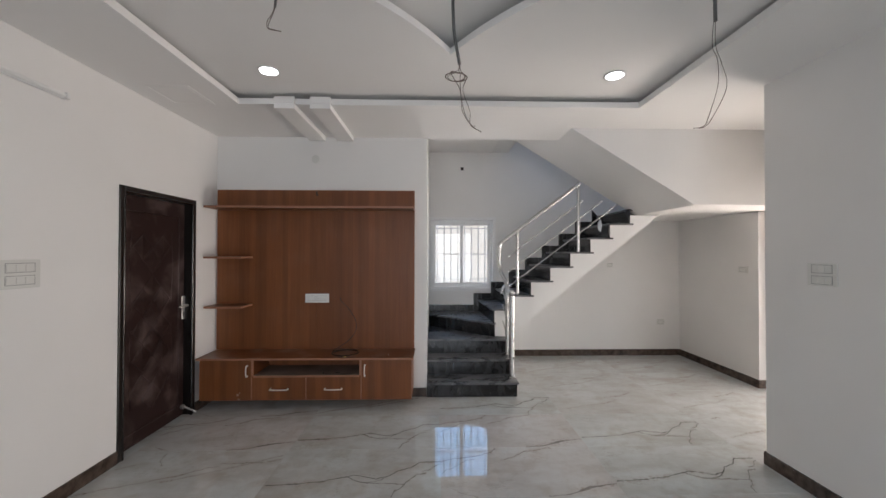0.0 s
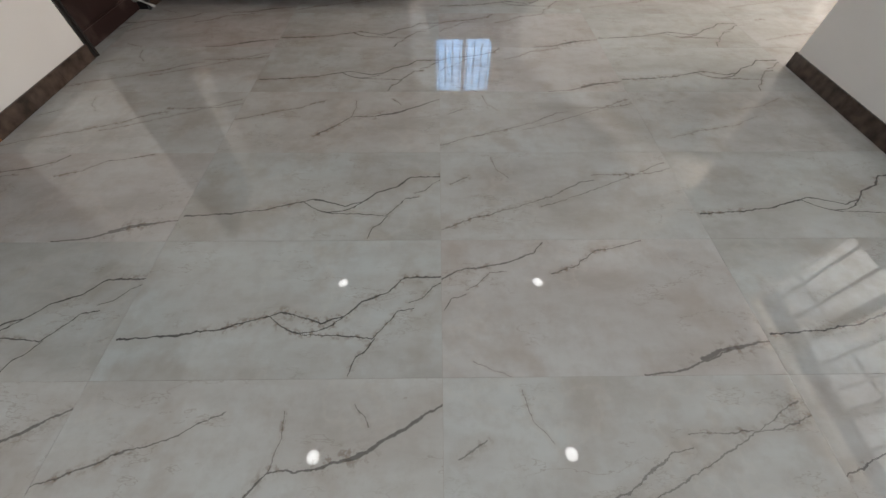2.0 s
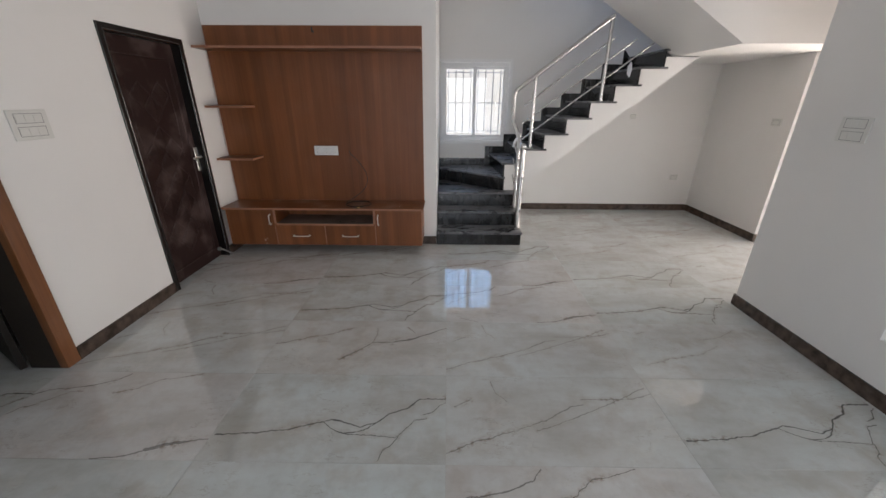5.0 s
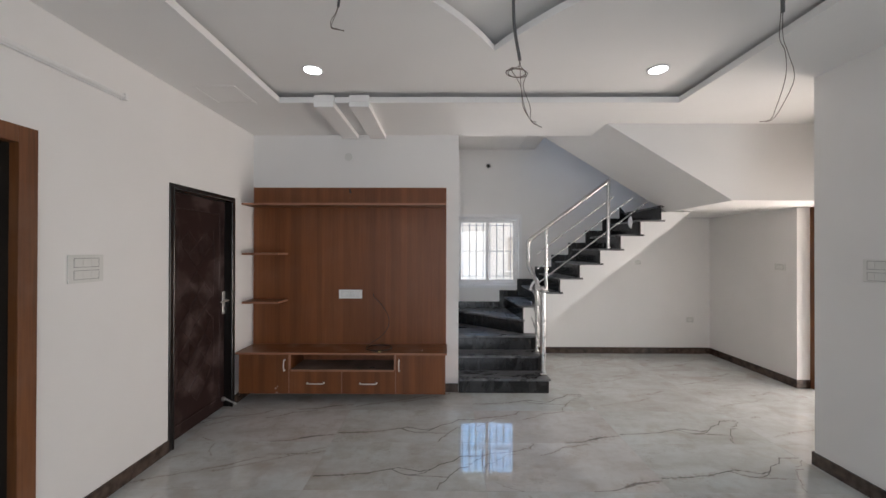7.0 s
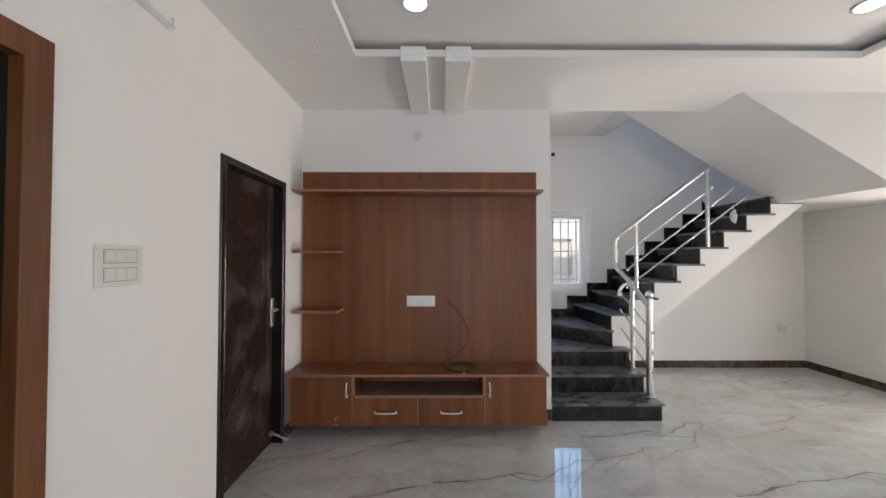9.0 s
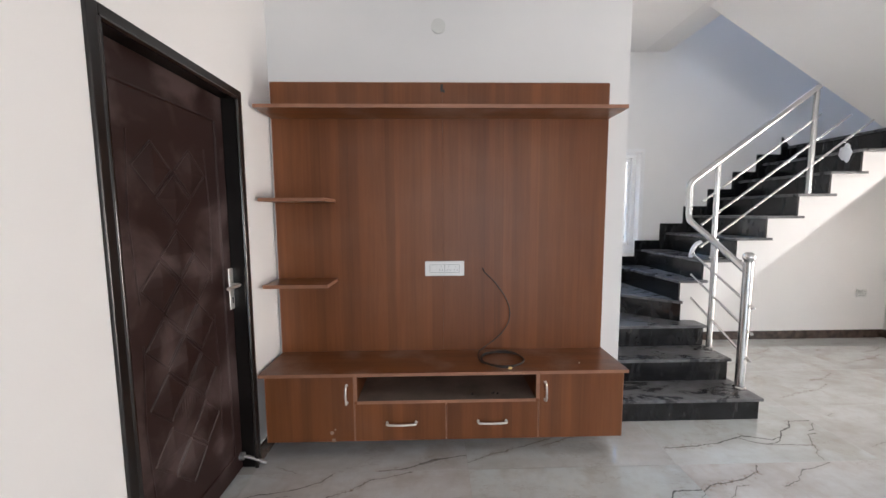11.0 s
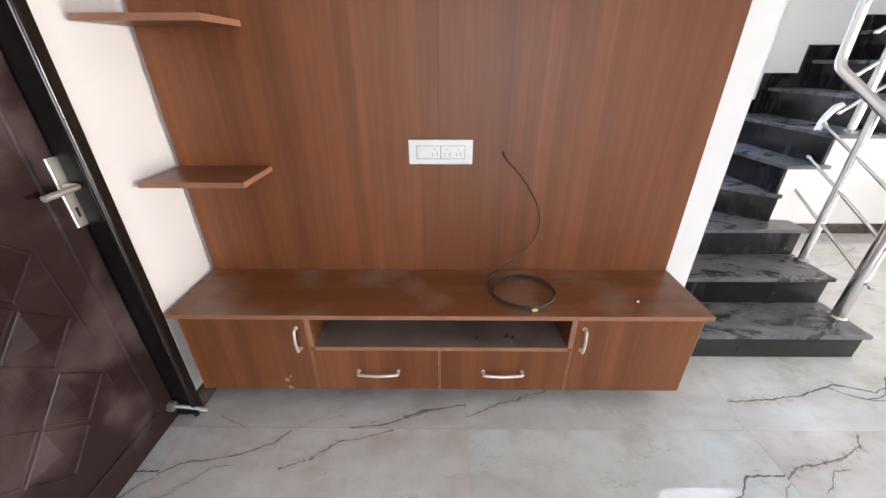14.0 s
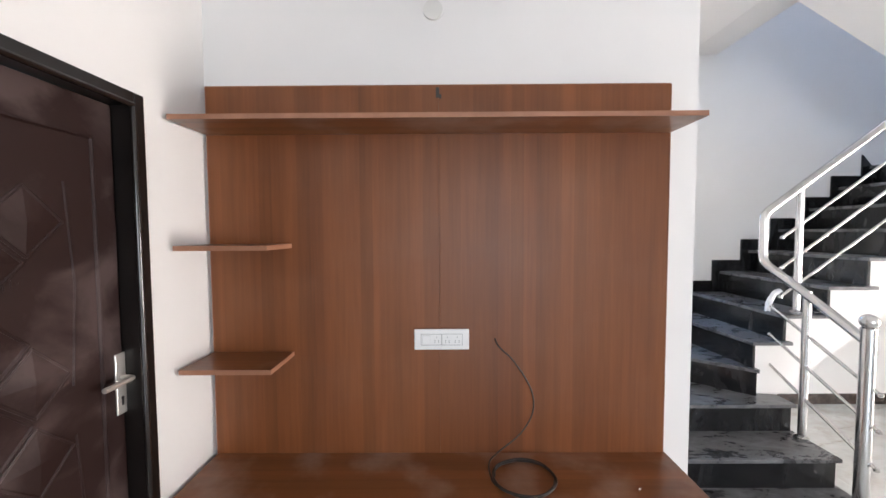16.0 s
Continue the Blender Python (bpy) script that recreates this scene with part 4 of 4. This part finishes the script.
def tv_cabinet():
    c = thing("tv_cabinet", (-1.34, 4.15, 0.105), "low brown laminate television cabinet hung on the wall", "cabinet")
    x0, x1, z0, z1 = -2.385, -0.275, 0.11, 0.512
    yb = YTV - 0.002
    t = 0.018
    nx0, nx1, nz0 = -1.852, -0.80, 0.357
    wpart("body", boxes((x0, x0 + t, CF + 0.02, yb, z0, z1), (x1 - t, x1, CF + 0.02, yb, z0, z1), (x0 + t, x1 - t, CF + 0.02, yb, z0, z0 + t),
                        (x0 + t, x1 - t, yb - 0.01, yb, z0 + t, z1), (nx0 - t, nx0, CF + 0.002, yb - 0.01, z0 + t, z1), (nx1, nx1 + t, CF + 0.002, yb - 0.01, z0 + t, z1)), TVWOOD, c)
    wpart("niche_floor", boxes((nx0, nx1, CF + 0.001, yb - 0.01, nz0 - t, nz0)), NICHE, c, "dusty grey-brown niche board")
    for e in ((nx0, nx1, CF - 0.003, CF, nz0 - t, nz0), (nx0 - t, nx0 - 0.001, CF - 0.003, CF + 0.001, nz0, z1), (nx1 + 0.001, nx1 + t, CF - 0.003, CF + 0.001, nz0, z1)):
        wpart("edge_strip", boxes(e), EDGE, c)
    wpart("top", boxes((PX0, -0.258, CF - 0.018, yb, z1 + 0.001, z1 + 0.02), bevel=0.001), TVWOOD_X, c, "dusty brown laminate top")
    wpart("edge_strip", boxes((PX0, -0.258, CF - 0.0205, CF - 0.0185, z1 + 0.001, z1 + 0.02)), EDGE, c, "lighter brown edge band")

    def pull(parent, a, b):
        a, b = Vector(a), Vector(b)
        o = Vector((0, -0.026, 0))
        d = (b - a).normalized()
        ctrl = [a, a + o * 0.8, a + o * 1.05 + d * 0.012, (a + b) / 2 + o * 1.25, b + o * 1.05 - d * 0.012, b + o * 0.8, b]
        bm = tube(bmesh.new(), curve_pts(ctrl, 5), 0.0062, 10)
        for e in (a, b):
            tube(bm, [e, e + o * 0.15], 0.009, 10)
        return smooth(under(part("handle", bm, CHROME, None, "curved satin metal pull"), c), 60)

    def front(name, a, b, lo, hi, hp):
        f = wpart(name, boxes((a + 0.0015, b - 0.0015, CF, CF + 0.018, lo, hi), bevel=0.001), TVWOOD, c)
        for e in ((a + 0.0015, a + 0.005), (b - 0.005, b - 0.0015)):
            wpart("edge_strip", boxes((*e, CF - 0.001, CF, lo, hi)), EDGE, c)
        h = pull(f, *hp)
        return f

    front("door", x0, nx0 - t, z0, z1, ((-1.912, CF, 0.35), (-1.912, CF, 0.455)))
    front("door", nx1 + t, x1, z0, z1, ((-0.745, CF, 0.35), (-0.745, CF, 0.455)))
    front("drawer", nx0 - t, -1.331, z0, nz0 - t - 0.002, ((-1.68, CF, 0.222), (-1.51, CF, 0.222)))
    front("drawer", -1.331, nx1 + t, z0, nz0 - t - 0.002, ((-1.142, CF, 0.222), (-0.975, CF, 0.222)))


tv_cabinet()


def crumbs(name, x, y, z, seed, material, label, count=4):
    """A few crumbs of rubble lying together."""
    r = random.Random(seed)
    ob = thing(name, (x, y, z), label, "debris", "building debris")
    for _ in range(count):
        bm = bmesh.new()
        bmesh.ops.create_icosphere(bm, subdivisions=1, radius=0.004 + 0.004 * r.random())
        for v in bm.verts:
            v.co *= 1 + 0.4 * noise.noise(v.co * 300 + Vector((seed, 0, 0)))
        low = min(v.co.z for v in bm.verts)
        bmesh.ops.translate(bm, verts=bm.verts, vec=(r.uniform(-0.02, 0.02), r.uniform(-0.012, 0.012), -low))
        part("crumb", bm, material, ob)


crumbs("debris", -1.19, 4.03, 0.357, 2, BLACKPL, "dark crumb lying in the dusty niche", 2)
crumbs("debris", -1.03, 4.03, 0.357, 6, BLACKPL, "dark crumbs lying in the dusty niche", 4)
crumbs("debris", -0.50, 4.05, 0.532, 4, PLASTIC, "pale plaster crumb on the cabinet top", 1)


def panel_hole():
    h = thing("cable_hole", (-1.337, PYF, 2.235), "small dark cable slot at the top of the panel", "hole")
    wpart("slot", boxes((-1.348, -1.332, PYF - 0.0022, PYF - 0.0006, 2.212, 2.258), (-1.332, -1.322, PYF - 0.0022, PYF - 0.0006, 2.208, 2.228), bevel=0.0004), BLACKPL, h)


panel_hole()


def plaster_dab(x, z, r):
    d = thing("plaster_dab", (x, CF, z), "pale dab of plaster on the cabinet door", "stain", "plaster dabs")
    bm = bmesh.new()
    bmesh.ops.create_icosphere(bm, subdivisions=2, radius=r)
    for v in bm.verts:
        v.co *= 1 + 0.35 * noise.noise(v.co * 90 + Vector((x, z, 0)))
        v.co.y *= 0.12
    bmesh.ops.translate(bm, verts=bm.verts, vec=(0, -0.001, 0))
    smooth(part("dab", bm, DAB, d))


for x, z, r in ((-2.005, 0.165, 0.011), (-1.995, 0.118, 0.012), (-1.985, 0.185, 0.006)):
    plaster_dab(x, z, r)


def tv_socket():
    s = thing("socket_plate", (-1.327, PYF, 1.09), "white six-module power socket plate on the panel", "socket")
    wpart("plate", boxes((-1.456, -1.198, PYF - 0.012, PYF - 0.001, 1.04, 1.138), bevel=0.004), PLASTIC, s)
    y = PYF - 0.0125
    wpart("seam", boxes((-1.425, -1.229, y - 0.0005, y, 1.062, 1.064), (-1.425, -1.229, y - 0.0005, y, 1.114, 1.116), (-1.425, -1.423, y - 0.0005, y, 1.064, 1.114),
                        (-1.231, -1.229, y - 0.0005, y, 1.064, 1.114), (-1.328, -1.325, y - 0.0005, y, 1.064, 1.114)), PLASTICGREY, s)
    for cx, big in ((-1.35, 0), (-1.30, 0), (-1.254, 0)):
        bm = bmesh.new()
        for dx, dz in ((0, 0.011), (-0.009, -0.006), (0.009, -0.006), (-0.009, -0.014), (0.009, -0.014)):
            tube(bm, [(cx + dx, y + 0.001, 1.09 + dz), (cx + dx, y - 0.0012, 1.09 + dz)], 0.0026, 8)
        wpart("socket_holes", bm, PLASTICGREY, s)
    wpart("switch", boxes((-1.418, -1.378, PYF - 0.016, PYF - 0.012, 1.068, 1.110), bevel=0.002), PLASTIC, s)


tv_socket()


def coax_cable():
    z = 0.536
    ctrl = [(-1.075, PYF - 0.002, 1.09), (-1.06, PYF - 0.03, 1.06), (-0.99, PYF - 0.03, 0.99), (-0.91, PYF - 0.025, 0.86), (-0.90, PYF - 0.03, 0.75), (-0.96, PYF - 0.04, 0.65), (-1.07, PYF - 0.06, 0.57)]
    ctrl += [(-1.115, 4.20, z + 0.012), (-1.112, 4.10, z)]
    rnd = random.Random(3)
    for k in range(1, 34):
        a = math.pi + k * 2 * math.pi / 11
        rr = 0.128 + rnd.uniform(-0.008, 0.01)
        ctrl.append((-0.975 + rr * math.cos(a), 4.115 + rr * 0.92 * math.sin(a), z + 0.004 * (k // 11) + rnd.uniform(0, 0.004)))
    c = thing("coaxial_cable", (-0.98, 4.11, 0.528), "coiled black television cable lying on the cabinet", "cable")
    smooth(wpart("cord", tube(bmesh.new(), curve_pts(ctrl, 5), 0.0035, 8), BLACKPL, c), 80)
    wpart("connector", boxes((-0.962, -0.94, 3.985, 4.002, 0.529, 0.543), bevel=0.002), YELLOW, c, "small yellow end tag")


coax_cable()


# ---- switches and sockets on the walls ----
def wall_plate(name, at, turn, w, h, rows, label):
    """A modular plate: built facing -y, then turned about z."""
    s = thing(name, at, label, "switch" if "switch" in name else "socket")
    s.rotation_euler = (0, 0, radians(turn))
    part("plate", boxes((-w / 2, w / 2, -0.01, -0.0005, -h / 2, h / 2), bevel=0.003), PLATEWALL, s)
    rh = 0.055
    for k in range(rows):
        zc = (k - (rows - 1) / 2) * 0.072
        b = w * 0.36
        part("seam", boxes((-b, b, -0.0108, -0.01, zc - rh / 2, zc - rh / 2 + 0.003), (-b, b, -0.0108, -0.01, zc + rh / 2 - 0.003, zc + rh / 2),
                           (-b, -b + 0.003, -0.0108, -0.01, zc - rh / 2, zc + rh / 2), (b - 0.003, b, -0.0108, -0.01, zc - rh / 2, zc + rh / 2)), PLASTICGREY, s)
        n = max(2, round(2 * b / 0.05))
        for q in range(n):
            xa = -b + 0.004 + q * (2 * b - 0.008) / n
            part("rocker", boxes((xa + 0.001, xa + (2 * b - 0.008) / n - 0.001, -0.0135, -0.01, zc - 0.02, zc + 0.02), bevel=0.0015), PLATEWALL, s)


wall_plate("switch_board", (XL, 2.42, 1.46), 90, 0.215, 0.165, 2, "pale double-row switch board on the wall")
wall_plate("switch_board", (XR, 2.56, 1.45), -90, 0.18, 0.145, 2, "pale double-row switch board on the wall")
wall_plate("socket_plate", (2.68, YB, 1.40), 0, 0.09, 0.06, 1, "small white socket plate under the stairs")
wall_plate("socket_plate", (3.475, YB, 0.52), 0, 0.12, 0.09, 1, "small pale socket plate near the corner")
wall_plate("switch_plate", (XP, 4.71, 1.385), -90, 0.14, 0.085, 1, "small pale switch plate on the wall")
smooth(wpart("cover", tube(bmesh.new(), [(-1.359, YTV - 0.012, 2.615), (-1.359, YTV - 0.001, 2.615)], 0.045, 24), PLATEWALL,
             thing("ceiling_rose", (-1.359, YTV, 2.615), "round white junction cover above the panel", "junction box")))
jb = thing("wall_hook", (0.38, YB, 2.88), "small dark bracket on the stair wall", "bracket")
wpart("plate", boxes((0.355, 0.40, YB - 0.02, YB - 0.001, 2.86, 2.905), bevel=0.004), BLACKPL, jb)


# ---- tube light ----
def tube_light():
    l = thing("tube_light", (XL, 2.05, 2.58), "unlit white tube light batten on the wall", "lamp")
    wpart("housing", boxes((XL + 0.001, XL + 0.028, 1.45, 2.65, 2.565, 2.6), bevel=0.005), FRAMEWHITE, l)
    smooth(wpart("diffuser", tube(bmesh.new(), [(XL + 0.032, 1.47, 2.582), (XL + 0.032, 2.63, 2.582)], 0.014, 12), PLASTIC, l))
    for y in (1.455, 2.645):
        wpart("end_cap", boxes((XL + 0.001, XL + 0.05, y - 0.012, y + 0.012, 2.562, 2.603), bevel=0.004), PLASTIC, l)


tube_light()


# ---- recessed lamps ----
def downlight(x, y):
    d = thing("downlight", (x, y, ZP), "round lit white recessed ceiling lamp", "lamp", "ceiling lamps")
    smooth(wpart("rim", lathe(bmesh.new(), [(0.066, 0.0), (0.08, -0.003), (0.082, -0.007), (0.075, -0.01), (0.064, -0.007)], (x, y, ZP), 32), PLASTIC, d))
    wpart("diffuser", lathe(bmesh.new(), [(0.064, -0.005), (0.0635, -0.0085)], (x, y, ZP), 32), LED, d, "glowing white disc")


for x, y in ((-1.29, 3.02), (1.33, 3.02), (-1.29, 0.97), (1.33, 0.97)):
    downlight(x, y)


# ---- wires hanging from the ceiling ----
def hanging_wires(name, x, y, zend, dx, conduit):
    w = thing(name, (x, y, ZP), "loose electric wires hanging from the ceiling", "wires", "hanging wires")
    zc = ZP - conduit
    smooth(wpart("conduit", tube(bmesh.new(), curve_pts([(x, y, 3.05), (x + 0.002, y, ZP - conduit * 0.6), (x + 0.03, y, zc)], 6), 0.0075, 10), PIPEMAT, w))
    x += 0.03
    rnd = random.Random(int(100 * (x + 5)))
    for k in range(3):
        o = Vector((rnd.uniform(-0.012, 0.012), rnd.uniform(-0.012, 0.012), 0))
        c = [Vector((x, y, zc + 0.01)), Vector((x, y, zc - 0.03)) + o]
        for q in range(9):
            a = q * 2 * math.pi / 8 + k
            c.append(Vector((x - 0.015 + 0.045 * math.cos(a), y + 0.02 * math.sin(a), zc - 0.06 + 0.03 * math.sin(a))) + o)
        h = zc - 0.1 - zend
        c += [Vector((x + dx * 0.1, y, zc - 0.12)) + o * 1.2, Vector((x + dx * 0.35 + o.x * 3, y + o.y, zend + h * 0.45)), Vector((x + dx * 0.6, y + o.y, zend + h * 0.15)), Vector((x + dx, y, zend + 0.01 * k)) + o * 2.5]
        smooth(wpart("wire", tube(bmesh.new(), curve_pts(c, 5), 0.0016, 6), WIREMAT, w), 80)


hanging_wires("fan_wire", 0.035, 1.93, 2.14, 0.085, 0.5)


def hooked_wire(x, y):
    """A short stub with one pair of wires that hooks back at its end."""
    w = thing("lamp_wire", (x, y, ZP), "short loose electric wire with a hooked bare end", "wires", "hanging wires")
    smooth(wpart("conduit", tube(bmesh.new(), curve_pts([(x, y, ZP), (x, y, 2.8), (x - 0.008, y, 2.70)], 5), 0.006, 10), PIPEMAT, w))
    for d in (0.0, 0.006):
        c = [(x - 0.008, y + d, 2.71), (x - 0.02, y + d, 2.67), (x - 0.042 + d, y + d, 2.635), (x - 0.04, y + d, 2.602 + d), (x - 0.012, y + d, 2.593 + d), (x + 0.018, y + d, 2.59)]
        smooth(wpart("wire", tube(bmesh.new(), curve_pts(c, 5), 0.0017, 6), WIREMAT, w), 80)


hooked_wire(-0.765, 1.93)


def forked_wire(x, y):
    """A short conduit with two wires that part, meet again and turn aside at their ends."""
    w = thing("lamp_wire", (x, y, ZP), "two loose electric wires hanging from a conduit stub", "wires", "hanging wires")
    zc = 2.63
    smooth(wpart("conduit", tube(bmesh.new(), [(x, y, ZP), (x + 0.003, y, zc)], 0.008, 10), PIPEMAT, w))
    for side, end in ((-1, -0.10), (1, -0.075)):
        out = 0.006 if side < 0 else 0.062
        c = [(x + 0.003 * side, y, zc + 0.02), (x - 0.012 if side < 0 else x + 0.004, y, zc - 0.11), (x + out * 0.6, y + 0.01 * side, zc - 0.18), (x + out, y + 0.01 * side, zc - 0.29),
             (x - 0.02 + 0.01 * side, y, zc - 0.43), (x - 0.05 + 0.004 * side, y, zc - 0.475), (x + end, y, zc - 0.485)]
        smooth(wpart("wire", tube(bmesh.new(), curve_pts(c, 5), 0.0015, 6), WIREMAT, w), 80)


forked_wire(1.21, 1.87)


# ---- outside ----
def neighbour(name, cx, cy, turn, w, h, label):
    hse = thing(name, (cx, cy, -0.2), label, "house")
    hse.rotation_euler = (0, 0, radians(turn))
    n = int(w // 2.6)
    xs = [-w / 2 + (k + 0.5) * w / n for k in range(n)]
    bm = bmesh.new()
    edges = sorted([-w / 2, w / 2] + [x - 0.5 for x in xs] + [x + 0.5 for x in xs])
    for a, b in zip(edges, edges[1:]):
        mid = (a + b) / 2
        if any(abs(mid - x) < 0.4 for x in xs):
            z = 0
            while z < h - 2:
                box(bm, a, b, 0, 0.25, z, z + 1.15)
                box(bm, a, b, 0, 0.25, z + 2.2, min(h, z + 3.1))
                z += 3.1
        else:
            box(bm, a, b, 0, 0.25, 0, h)
    part("wall", bm, FACADE, hse)
    part("roof", boxes((-w / 2 - 0.1, w / 2 + 0.1, -0.15, 5.0, h, h + 0.12)), FACADE, hse)
    part("back", boxes((-w / 2, w / 2, 0.6, 5.0, 0, h)), FACADEGREY, hse)
    for x in xs:
        z = 0
        while z < h - 2:
            wd = part("window", boxes((x - 0.5, x + 0.5, 0.12, 0.16, z + 1.15, z + 2.2)), FACADEGREY, hse)
            part("sill", boxes((x - 0.6, x + 0.6, -0.08, 0.11, z + 1.09, z + 1.15)), FACADE, wd)
            z += 3.1


neighbour("neighbour_house", 0.8, 11.5, 0, 16, 3.2, "beige rendered house next door in the sun")
neighbour("neighbour_house", 9.5, 2.5, -90, 16, 6.5, "beige rendered house across the lane")
